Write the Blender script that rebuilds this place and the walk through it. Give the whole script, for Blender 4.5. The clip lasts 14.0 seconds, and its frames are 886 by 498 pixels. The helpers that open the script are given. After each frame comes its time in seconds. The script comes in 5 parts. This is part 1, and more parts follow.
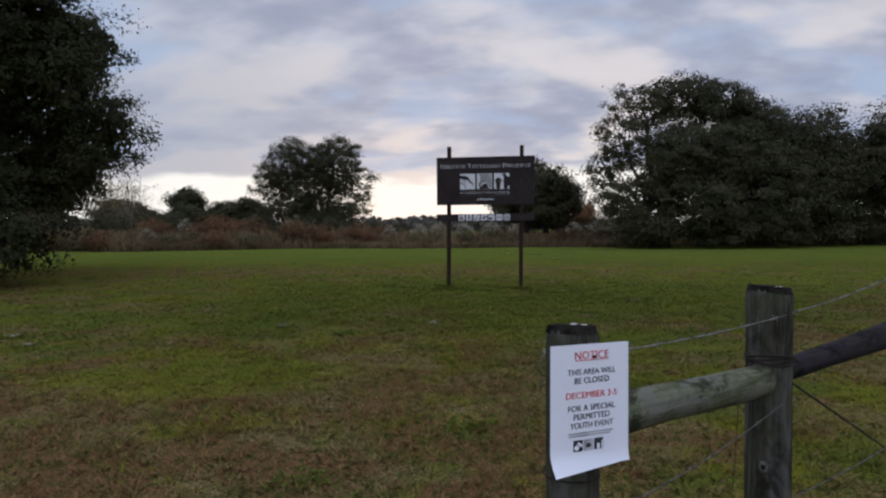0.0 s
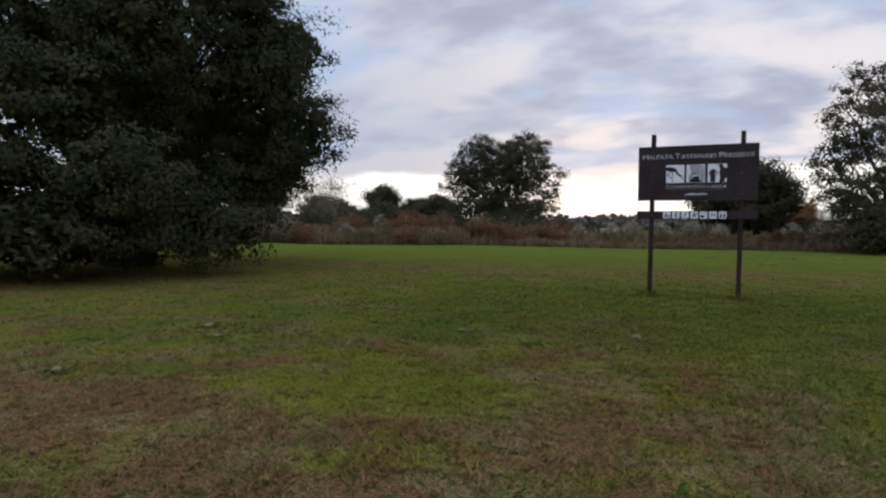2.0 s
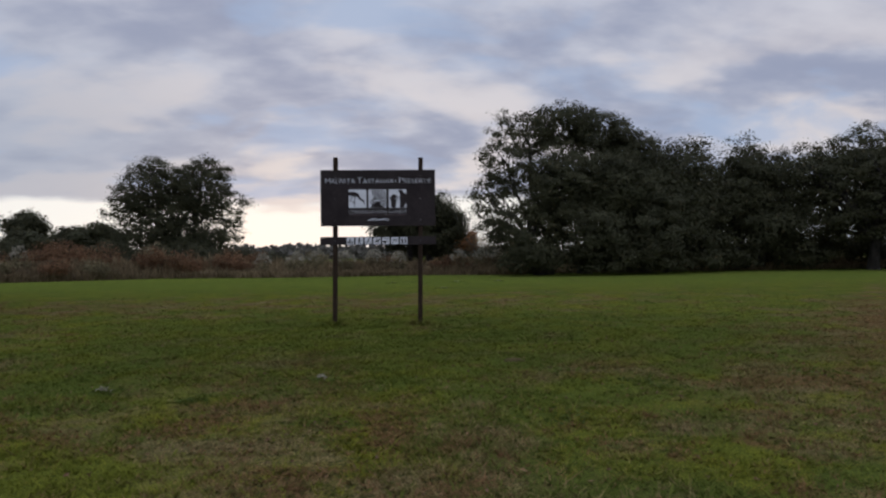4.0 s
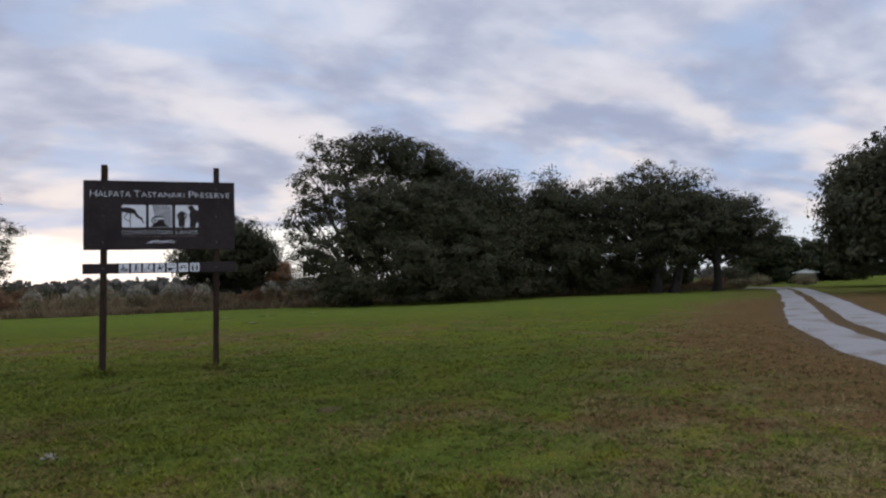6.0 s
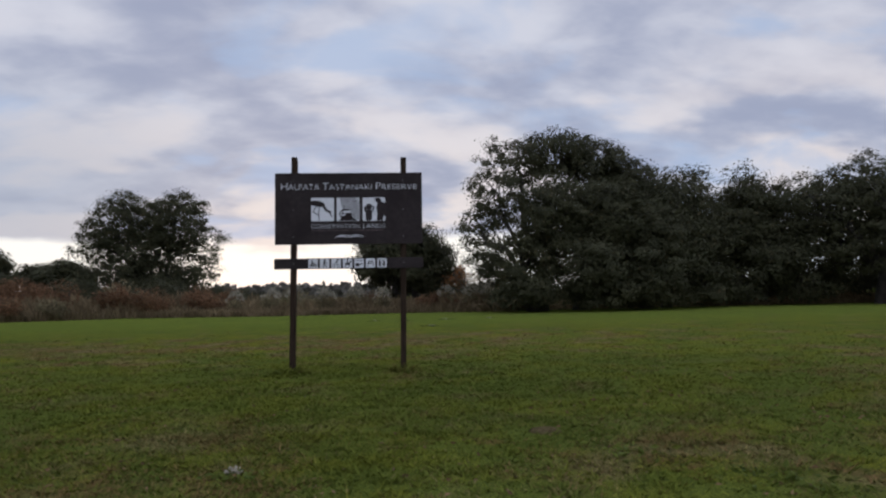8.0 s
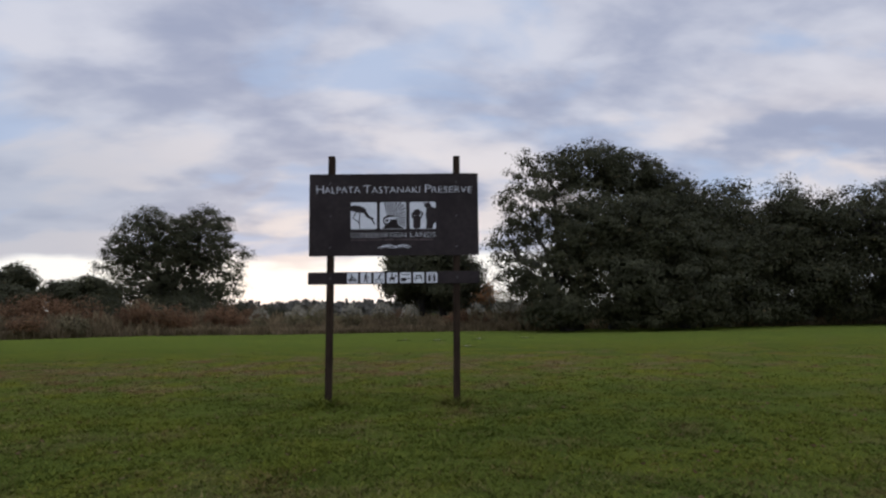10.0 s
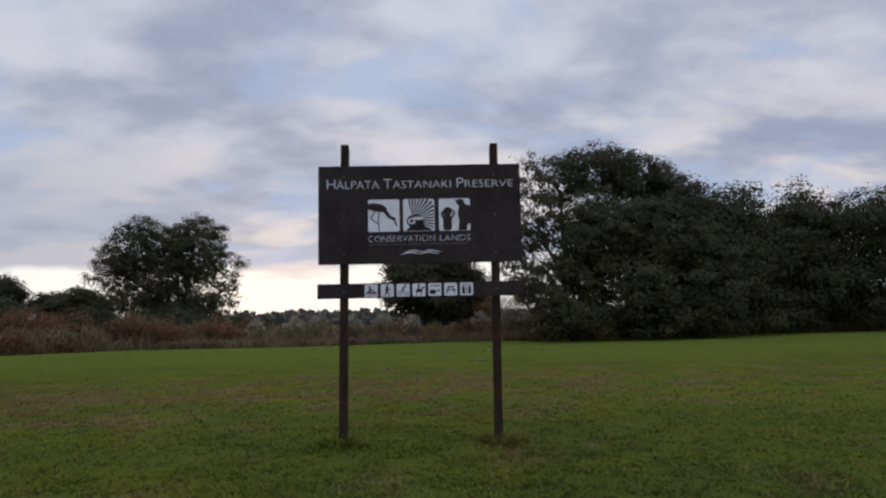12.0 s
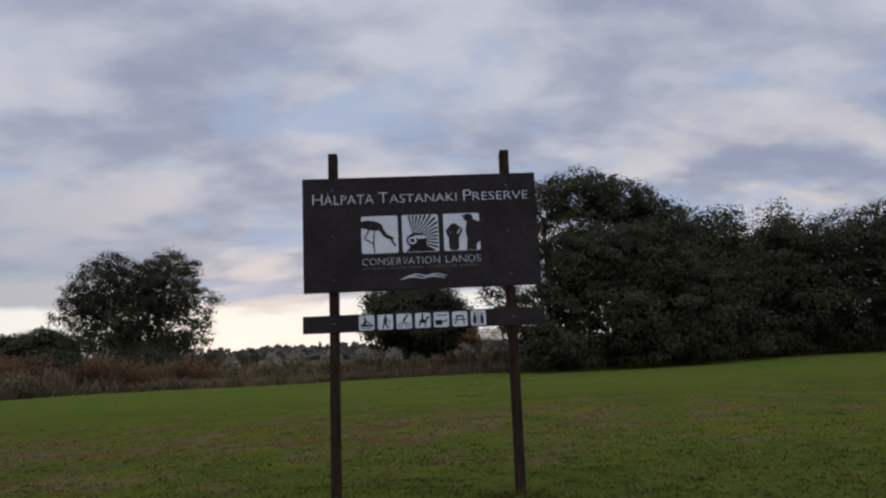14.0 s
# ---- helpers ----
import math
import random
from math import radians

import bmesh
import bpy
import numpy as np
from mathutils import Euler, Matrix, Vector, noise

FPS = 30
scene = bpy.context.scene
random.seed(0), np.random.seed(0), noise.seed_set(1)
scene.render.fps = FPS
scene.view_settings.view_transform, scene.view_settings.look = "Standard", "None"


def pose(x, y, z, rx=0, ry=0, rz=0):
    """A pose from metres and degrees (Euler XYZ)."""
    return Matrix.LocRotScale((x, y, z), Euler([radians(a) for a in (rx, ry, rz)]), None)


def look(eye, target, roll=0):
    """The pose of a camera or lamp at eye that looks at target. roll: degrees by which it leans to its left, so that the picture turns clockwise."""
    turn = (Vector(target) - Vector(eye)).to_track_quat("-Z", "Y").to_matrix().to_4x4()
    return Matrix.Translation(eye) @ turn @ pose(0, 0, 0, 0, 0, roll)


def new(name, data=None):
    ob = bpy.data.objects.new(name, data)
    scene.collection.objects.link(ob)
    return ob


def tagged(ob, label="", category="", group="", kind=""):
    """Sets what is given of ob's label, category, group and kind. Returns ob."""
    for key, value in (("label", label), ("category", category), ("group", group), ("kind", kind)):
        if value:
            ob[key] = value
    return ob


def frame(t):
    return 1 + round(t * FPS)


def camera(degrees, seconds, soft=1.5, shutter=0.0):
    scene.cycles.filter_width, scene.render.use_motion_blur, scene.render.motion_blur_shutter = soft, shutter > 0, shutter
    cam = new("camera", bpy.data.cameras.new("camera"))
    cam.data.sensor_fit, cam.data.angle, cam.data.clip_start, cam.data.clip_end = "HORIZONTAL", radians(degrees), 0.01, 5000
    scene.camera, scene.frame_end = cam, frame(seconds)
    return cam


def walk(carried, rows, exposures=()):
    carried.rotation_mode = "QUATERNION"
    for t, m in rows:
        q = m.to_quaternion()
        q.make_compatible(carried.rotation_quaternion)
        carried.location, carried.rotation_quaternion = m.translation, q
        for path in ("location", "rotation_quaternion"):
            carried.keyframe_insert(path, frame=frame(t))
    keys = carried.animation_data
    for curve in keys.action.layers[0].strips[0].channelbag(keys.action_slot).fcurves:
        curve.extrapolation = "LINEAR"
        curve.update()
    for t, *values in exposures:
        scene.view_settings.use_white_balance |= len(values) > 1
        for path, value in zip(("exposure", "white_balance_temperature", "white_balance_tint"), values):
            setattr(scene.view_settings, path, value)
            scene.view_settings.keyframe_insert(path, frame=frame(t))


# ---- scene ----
cam = camera(68.4, 14.0, soft=2.3)
PATH = [
    (0, (0.22, -0.669, 1.586), (0.098, 1.326, 1.52), -0.4),
    (0.5, (0.168, -0.324, 1.576), (-0.016, 1.666, 1.496), 0.1),
    (1, (0.138, -0.064, 1.625), (-0.242, 1.898, 1.548), 0.3),
    (1.5, (-0.007, 0.175, 1.599), (-0.585, 2.089, 1.526), 0.4),
    (2, (-0.093, 0.509, 1.562), (-0.768, 2.39, 1.489), 0.5),
    (2.5, (-0.215, 0.825, 1.54), (-1.055, 2.64, 1.502), 0.5),
    (3, (-0.288, 1.159, 1.536), (-0.863, 3.075, 1.514), 0.1),
    (3.5, (-0.188, 1.507, 1.521), (-0.26, 3.506, 1.513), 0.2),
    (4, (-0.112, 1.777, 1.516), (0.14, 3.761, 1.534), -0.5),
    (4.2, (-0.111, 1.921, 1.529), (0.236, 3.89, 1.554), -0.8),
    (6.3, (0.326, 3.629, 1.39), (1.124, 5.46, 1.503), -1.6),
    (6.5, (0.323, 3.763, 1.375), (1.066, 5.617, 1.489), -1.3),
    (7, (0.271, 4.125, 1.363), (0.808, 6.048, 1.473), -0.9),
    (7.5, (0.284, 4.5, 1.311), (0.611, 6.47, 1.426), -1.0),
    (8, (0.22, 4.897, 1.294), (0.516, 6.87, 1.431), -0.9),
    (8.2, (0.166, 5.044, 1.257), (0.469, 7.014, 1.422), -1.3),
    (10.5, (-0.187, 6.893, 1.35), (0.034, 8.871, 1.547), -0.5),
    (11, (-0.289, 7.3, 1.363), (-0.057, 9.277, 1.566), -0.8),
    (11.5, (-0.342, 7.748, 1.411), (-0.107, 9.725, 1.601), -1.0),
    (12, (-0.42, 8.132, 1.469), (-0.176, 10.105, 1.684), -1.2),
    (12.5, (-0.522, 8.477, 1.523), (-0.28, 10.447, 1.766), -1.5),
    (13, (-0.63, 8.741, 1.508), (-0.376, 10.707, 1.775), -1.8),
    (13.5, (-0.612, 9.025, 1.519), (-0.353, 10.984, 1.825), -2.2),
    (14, (-0.596, 9.296, 1.514), (-0.279, 11.246, 1.822), -2.7),
]
walk(cam, [(t, look(eye, target, roll)) for t, eye, target, roll in PATH],
     exposures=[(0, 0.0), (0.5, 0.15), (2.5, 0.25), (3.0, 0.25), (3.5, 0.03), (4.2, -0.08), (6.5, 0.25), (7.0, 0.1), (8.2, 0.08), (10.5, 0.1), (11.5, 0.05), (14, -0.14)])

# ---- world, sun, exposure ----
SUN_YAW, SUN_EL = radians(8), radians(4)


def node(tree, kind):
    return tree.nodes.new(kind)


def feed(tree, target, value):
    """Plug a socket, a colour or a number into an input socket."""
    if isinstance(value, bpy.types.NodeSocket):
        tree.links.new(value, target)
    elif isinstance(value, (tuple, list)) and len(value) == 3 and target.type == "RGBA":
        target.default_value = (*value, 1)
    else:
        target.default_value = value


def maths(tree, op, a, b=0.0, c=None, clamp=False):
    n = node(tree, "ShaderNodeMath")
    n.operation, n.use_clamp = op, clamp
    feed(tree, n.inputs[0], a), feed(tree, n.inputs[1], b)
    if c is not None:
        feed(tree, n.inputs[2], c)
    return n.outputs[0]


def blend(tree, f, a, b, mode="MIX"):
    n = node(tree, "ShaderNodeMix")
    n.data_type, n.blend_type = "RGBA", mode
    feed(tree, n.inputs[0], f), feed(tree, n.inputs[6], a), feed(tree, n.inputs[7], b)
    return n.outputs[2]


def ranged(tree, v, lo, hi, to_lo=0.0, to_hi=1.0):
    n = node(tree, "ShaderNodeMapRange")
    n.interpolation_type = "SMOOTHSTEP"
    feed(tree, n.inputs[0], v)
    for i, k in enumerate((lo, hi, to_lo, to_hi)):
        feed(tree, n.inputs[i + 1], k)
    return n.outputs[0]


def grain(tree, vector, scale, detail=4.0, rough=0.55, distort=0.0):
    n = node(tree, "ShaderNodeTexNoise")
    if vector is not None:
        tree.links.new(vector, n.inputs["Vector"])
    for key, value in (("Scale", scale), ("Detail", detail), ("Roughness", rough), ("Distortion", distort)):
        n.inputs[key].default_value = value
    return n.outputs["Fac"]


def mapped(tree, vector, scale=(1, 1, 1), place=(0, 0, 0), turn=(0, 0, 0)):
    n = node(tree, "ShaderNodeMapping")
    tree.links.new(vector, n.inputs["Vector"])
    n.inputs["Scale"].default_value, n.inputs["Location"].default_value, n.inputs["Rotation"].default_value = scale, place, turn
    return n.outputs["Vector"]


def make_world():
    w = bpy.data.worlds.new("evening_sky")
    w.use_nodes = True
    scene.world = w
    t = w.node_tree
    t.nodes.clear()
    out, bg = node(t, "ShaderNodeOutputWorld"), node(t, "ShaderNodeBackground")
    sky = node(t, "ShaderNodeTexSky")
    sky.sky_type, sky.sun_disc, sky.sun_elevation, sky.sun_rotation = "NISHITA", False, SUN_EL, -SUN_YAW
    d = node(t, "ShaderNodeTexCoord").outputs["Generated"]
    sep = node(t, "ShaderNodeSeparateXYZ")
    t.links.new(d, sep.inputs[0])
    up = maths(t, "MAXIMUM", sep.outputs[2], 0.0)
    # a flat cloud deck seen in perspective
    far = maths(t, "ADD", up, 0.30)
    flat = node(t, "ShaderNodeCombineXYZ")
    feed(t, flat.inputs[0], maths(t, "DIVIDE", sep.outputs[0], far))
    feed(t, flat.inputs[1], maths(t, "DIVIDE", sep.outputs[1], far))
    deck = flat.outputs[0]
    big = grain(t, mapped(t, deck, (1.0, 1.15, 1), CLOUDS), 1.0, 3, 0.45, 0.2)
    mid = grain(t, mapped(t, deck, (0.8, 1.2, 1), (3.1, 7.7, 0)), 3.0, 5, 0.46, 0.15)
    fine = grain(t, mapped(t, deck, (0.85, 1.15, 1), (6.1, 2.7, 0)), 7.0, 5, 0.5, 0.2)
    mix = maths(t, "ADD", maths(t, "ADD", maths(t, "MULTIPLY", big, 0.28), maths(t, "MULTIPLY", mid, 0.46)), maths(t, "MULTIPLY", fine, 0.26))
    shade = ranged(t, mix, 0.385, 0.595)
    toward = node(t, "ShaderNodeVectorMath")
    toward.operation = "DOT_PRODUCT"
    t.links.new(d, toward.inputs[0])
    toward.inputs[1].default_value = (-math.sin(SUN_YAW) * math.cos(SUN_EL), math.cos(SUN_YAW) * math.cos(SUN_EL), math.sin(SUN_EL))
    glow = ranged(t, toward.outputs["Value"], 0.6, 1.0)
    grey = blend(t, shade, SKY_DARK, SKY_LIGHT)
    low = maths(t, "MULTIPLY", ranged(t, up, 0.40, 0.12), ranged(t, mid, 0.47, 0.62))
    grey = blend(t, maths(t, "MULTIPLY", low, 0.72), grey, SKY_WARM)
    bank = maths(t, "MULTIPLY", ranged(t, sep.outputs[0], -0.02, -0.42), ranged(t, up, 0.36, 0.14))
    grey = blend(t, maths(t, "MULTIPLY", bank, 0.6), grey, SKY_BANK)
    # thin places let the clear blue through
    blue_hole = maths(t, "MULTIPLY", ranged(t, grain(t, mapped(t, deck, (0.9, 1.4, 1), (9.2, 1.3, 0)), 2.3, 5, 0.5, 0.4), 0.50, 0.66), 0.7)
    grey = blend(t, blue_hole, grey, SKY_BLUE)
    # the deck is brightest overhead and thin toward the south, behind the walk
    overhead = node(t, "ShaderNodeVectorMath")
    overhead.operation = "SCALE"
    t.links.new(grey, overhead.inputs[0])
    away = maths(t, "MULTIPLY", sep.outputs[1], -1.0)
    feed(t, overhead.inputs["Scale"], maths(t, "MULTIPLY", ranged(t, up, 0.42, 1.0, 1.0, 2.0), ranged(t, away, -0.6, 0.7, 1.0, 1.75)))
    # the deck ends above the horizon, where the low sun lights the clear air
    edge = maths(t, "ADD", up, maths(t, "MULTIPLY", maths(t, "SUBTRACT", mid, 0.5), 0.10))
    gap = ranged(t, edge, 0.094, 0.068)
    clear = blend(t, glow, SKY_EDGE, SKY_GLOW)
    col = blend(t, maths(t, "MULTIPLY", gap, 0.95), overhead.outputs[0], clear)
    col = blend(t, 0.008, col, blend(t, 1.0, sky.outputs[0], (0.5, 0.5, 0.5), "MULTIPLY"))
    ten = node(t, "ShaderNodeVectorMath")
    ten.operation = "SCALE"
    t.links.new(col, ten.inputs[0])
    ten.inputs["Scale"].default_value = 10.0
    t.links.new(ten.outputs[0], bg.inputs["Color"])
    bg.inputs["Strength"].default_value = 0.1 * SKY_GAIN
    t.links.new(bg.outputs[0], out.inputs[0])


CLOUDS = (4.4, 2.2, 0)
SKY_GAIN = 1.0
SKY_DARK, SKY_LIGHT = (0.325, 0.362, 0.495), (0.59, 0.61, 0.705)
SKY_WARM, SKY_BLUE = (0.80, 0.72, 0.70), (0.36, 0.47, 0.68)
SKY_BANK = (0.33, 0.385, 0.50)
SKY_EDGE, SKY_GLOW = (0.64, 0.68, 0.75), (1.0, 0.98, 0.94)
make_world()
lamp = bpy.data.lights.new("low_sun", "SUN")
lamp.energy, lamp.angle, lamp.color = 0.5, radians(30), (1.0, 0.9, 0.78)
sun = new("low_sun", lamp)
sun.matrix_world = look((0, 0, 0), (math.sin(SUN_YAW), -math.cos(SUN_YAW), -math.tan(radians(9))))

# ---- materials ----


def material(name, rough=0.8, metal=0.0, spec=0.3):
    m = bpy.data.materials.new(name)
    m.use_nodes = True
    t = m.node_tree
    b = t.nodes["Principled BSDF"]
    b.inputs["Roughness"].default_value, b.inputs["Metallic"].default_value = rough, metal
    b.inputs["Specular IOR Level"].default_value = spec
    return m, t, b


def relief(t, b, height, strength, distance):
    n = node(t, "ShaderNodeBump")
    n.inputs["Strength"].default_value, n.inputs["Distance"].default_value = strength, distance
    feed(t, n.inputs["Height"], height)
    t.links.new(n.outputs[0], b.inputs["Normal"])


def attribute(t, name):
    n = node(t, "ShaderNodeAttribute")
    n.attribute_name = name
    return n.outputs["Fac"]


def position(t):
    return node(t, "ShaderNodeNewGeometry").outputs["Position"]


def local(t):
    return node(t, "ShaderNodeTexCoord").outputs["Object"]


def speckled(name, a, b_, scale, rough=0.7, metal=0.0, bump=0.3, depth=0.004, stretch=(1, 1, 1), spec=0.3, stain=None):
    """Two-scale mottled surface in object space."""
    m, t, b = material(name, rough, metal, spec)
    v = mapped(t, local(t), stretch)
    fine, broad = grain(t, v, scale, 6, 0.65), grain(t, v, scale * 0.13, 3, 0.5, 0.5)
    c = blend(t, ranged(t, fine, 0.35, 0.65), a, b_)
    c = blend(t, ranged(t, broad, 0.45, 0.7), c, stain or tuple(k * 0.6 for k in a))
    t.links.new(c, b.inputs["Base Color"])
    feed(t, b.inputs["Roughness"], ranged(t, broad, 0.3, 0.7, rough - 0.12, min(1.0, rough + 0.12)))
    if bump:
        relief(t, b, fine, bump, depth)
    return m


def foliage(name, dark, light, through_light=0.25, odd=None):
    """Leaves: colour by a random number kept with each leaf, some light through them."""
    m, t, b = material(name, 0.7, 0.0, 0.12)
    r = attribute(t, "rnd")
    c = blend(t, r, dark, light)
    if odd:
        c = blend(t, ranged(t, r, 0.93, 0.95), c, odd)
    c = blend(t, ranged(t, grain(t, position(t), 0.6, 2), 0.4, 0.65, 0, 0.45), c, tuple(k * 0.62 for k in dark))
    t.links.new(c, b.inputs["Base Color"])
    tr, mix, out = node(t, "ShaderNodeBsdfTranslucent"), node(t, "ShaderNodeMixShader"), t.nodes["Material Output"]
    t.links.new(c, tr.inputs[0])
    mix.inputs[0].default_value = through_light
    t.links.new(b.outputs[0], mix.inputs[1]), t.links.new(tr.outputs[0], mix.inputs[2])
    t.links.new(mix.outputs[0], out.inputs[0])
    return m


def turf(t, dry, r):
    """Patchy colour of the turf at a place: green, yellow-green, straw and red-brown, with a random number for each blade."""
    p = position(t)
    rag = grain(t, p, 7, 4, 0.65)
    n = [maths(t, "ADD", grain(t, mapped(t, p, (1, 1, 1), o), k, 3, 0.6, 0.4), maths(t, "MULTIPLY", maths(t, "SUBTRACT", rag, 0.5), 0.30)) for o, k in (((40, 11, 0), 0.75), ((3, 70, 0), 0.85), ((21, 5, 0), 1.25), ((60, 33, 0), 0.16))]
    lush = node(t, "ShaderNodeVectorMath")
    lush.operation = "DISTANCE"
    t.links.new(mapped(t, p, (0.7, 1.1, 0)), lush.inputs[0])
    lush.inputs[1].default_value = (-1.75, 6.9, 0)
    n[0] = maths(t, "ADD", n[0], ranged(t, lush.outputs["Value"], 2.6, 0.3, 0.0, 0.20))
    c = blend(t, r, (0.058, 0.080, 0.0143), (0.120, 0.144, 0.0286))
    c = blend(t, ranged(t, dry, 0.25, 0.62, 0, 0.75), c, blend(t, r, (0.086, 0.086, 0.0176), (0.190, 0.182, 0.042)))
    c = blend(t, ranged(t, n[3], 0.40, 0.64, 0, 0.5), c, blend(t, r, (0.095, 0.115, 0.0185), (0.165, 0.178, 0.0286)))
    c = blend(t, maths(t, "MULTIPLY", ranged(t, n[0], 0.46, 0.58, 0, 0.9), ranged(t, dry, 0.15, 0.5, 0.4, 1.0)), c, blend(t, r, (0.102, 0.105, 0.0101), (0.228, 0.215, 0.024)))
    d1 = maths(t, "ADD", maths(t, "MULTIPLY", maths(t, "SUBTRACT", n[1], 0.5), 1.7), dry)
    c = blend(t, ranged(t, d1, 0.22, 0.78, 0, 0.95), c, blend(t, r, (0.098, 0.072, 0.033), (0.30, 0.222, 0.110)))
    d2 = maths(t, "ADD", maths(t, "MULTIPLY", maths(t, "SUBTRACT", n[2], 0.5), 2.0), maths(t, "MULTIPLY", dry, 0.92))
    c = blend(t, ranged(t, d2, 0.45, 0.72, 0, 0.88), c, blend(t, r, (0.090, 0.048, 0.022), (0.235, 0.132, 0.064)))
    # deeper, darker green in a belt of turf round the sign
    sep = node(t, "ShaderNodeSeparateXYZ")
    t.links.new(p, sep.inputs[0])
    belt = maths(t, "MULTIPLY", ranged(t, sep.outputs[1], 7.5, 11.5), ranged(t, sep.outputs[1], 20, 16, 0, 0.42))
    belt = maths(t, "MULTIPLY", belt, ranged(t, maths(t, "ABSOLUTE", maths(t, "SUBTRACT", sep.outputs[0], 1.5)), 8.5, 5))
    c = blend(t, belt, c, blend(t, r, (0.044, 0.062, 0.0118), (0.088, 0.108, 0.0218)))
    c = blend(t, ranged(t, sep.outputs[1], 27, 38, 0, 0.55), c, blend(t, r, (0.088, 0.125, 0.0218), (0.150, 0.190, 0.0353)))
    # tuft-sized self-shade painted into the dry turf's colour as dark green patches
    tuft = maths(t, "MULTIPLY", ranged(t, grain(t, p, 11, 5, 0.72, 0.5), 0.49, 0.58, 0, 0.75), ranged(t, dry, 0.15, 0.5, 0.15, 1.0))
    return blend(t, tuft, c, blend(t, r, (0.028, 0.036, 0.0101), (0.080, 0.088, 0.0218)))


def ground_material():
    m, t, b = material("grassy_ground", 1.0, 0, 0.0)
    p = position(t)
    dry, sand = attribute(t, "dry"), attribute(t, "bare")
    n2, n3 = grain(t, p, 9, 5, 0.7), grain(t, p, 45, 3, 0.7)
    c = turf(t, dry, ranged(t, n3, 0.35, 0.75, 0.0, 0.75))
    c = blend(t, ranged(t, maths(t, "ADD", sand, maths(t, "MULTIPLY", maths(t, "SUBTRACT", n2, 0.5), 0.9)), 0.45, 0.85), c, blend(t, n3, (0.070, 0.044, 0.024), (0.14, 0.098, 0.058)))
    # shade between grass blades, put into the ground colour as near-black specks
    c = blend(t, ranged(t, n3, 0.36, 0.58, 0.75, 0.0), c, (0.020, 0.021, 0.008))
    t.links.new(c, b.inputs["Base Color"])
    relief(t, b, maths(t, "ADD", maths(t, "MULTIPLY", n2, 0.8), maths(t, "MULTIPLY", n3, 0.5)), 0.6, 0.05)
    return m


def blade_material():
    m, t, b = material("grass_blades", 0.9, 0, 0.0)
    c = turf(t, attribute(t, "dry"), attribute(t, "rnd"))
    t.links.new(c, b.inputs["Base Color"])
    tr, mix, out = node(t, "ShaderNodeBsdfTranslucent"), node(t, "ShaderNodeMixShader"), t.nodes["Material Output"]
    t.links.new(c, tr.inputs[0])
    mix.inputs[0].default_value = 0.25
    t.links.new(b.outputs[0], mix.inputs[1]), t.links.new(tr.outputs[0], mix.inputs[2])
    t.links.new(mix.outputs[0], out.inputs[0])
    return m


def sand_material():
    m, t, b = material("pale_limerock", 0.95, 0, 0.1)
    p = position(t)
    n1, n2, n3 = grain(t, p, 0.8, 4, 0.6), grain(t, p, 7, 5, 0.65), grain(t, p, 70, 3, 0.7)
    c = blend(t, n2, (0.17, 0.165, 0.158), (0.27, 0.262, 0.252))
    c = blend(t, ranged(t, maths(t, "ADD", n1, maths(t, "MULTIPLY", maths(t, "SUBTRACT", n2, 0.5), 0.5)), 0.48, 0.66, 0, 0.75), c, (0.125, 0.095, 0.065))
    c = blend(t, ranged(t, n3, 0.55, 0.7, 0, 0.5), c, (0.2, 0.19, 0.18))
    t.links.new(c, b.inputs["Base Color"])
    relief(t, b, maths(t, "ADD", n2, maths(t, "MULTIPLY", n3, 0.4)), 0.6, 0.03)
    return m


def post_material(name, body, streak, moss):
    m, t, b = material(name, 0.95, 0, 0.05)
    v = local(t)
    long = mapped(t, v, (1, 1, 0.06))
    n1, n2, n3 = grain(t, long, 60, 5, 0.65), grain(t, long, 14, 3, 0.6, 0.6), grain(t, v, 11, 4, 0.6)
    c = blend(t, ranged(t, n1, 0.35, 0.65), body, streak)
    c = blend(t, ranged(t, n2, 0.5, 0.66, 0, 0.6), c, tuple(k * 0.25 for k in body))
    c = blend(t, ranged(t, n3, 0.5, 0.62, 0, 0.75), c, moss)
    c = blend(t, ranged(t, grain(t, mapped(t, v, (1, 1, 0.3), (5, 2, 1)), 9, 5, 0.65, 1.0), 0.48, 0.64, 0, 0.75), c, (0.092, 0.090, 0.087))
    c = blend(t, ranged(t, grain(t, mapped(t, v, (1, 1, 0.35)), 8, 5, 0.65, 0.8), 0.47, 0.64, 0, 0.8), c, tuple(k * 0.3 for k in body))
    t.links.new(c, b.inputs["Base Color"])
    relief(t, b, maths(t, "ADD", n1, n2), 0.8, 0.008)
    return m


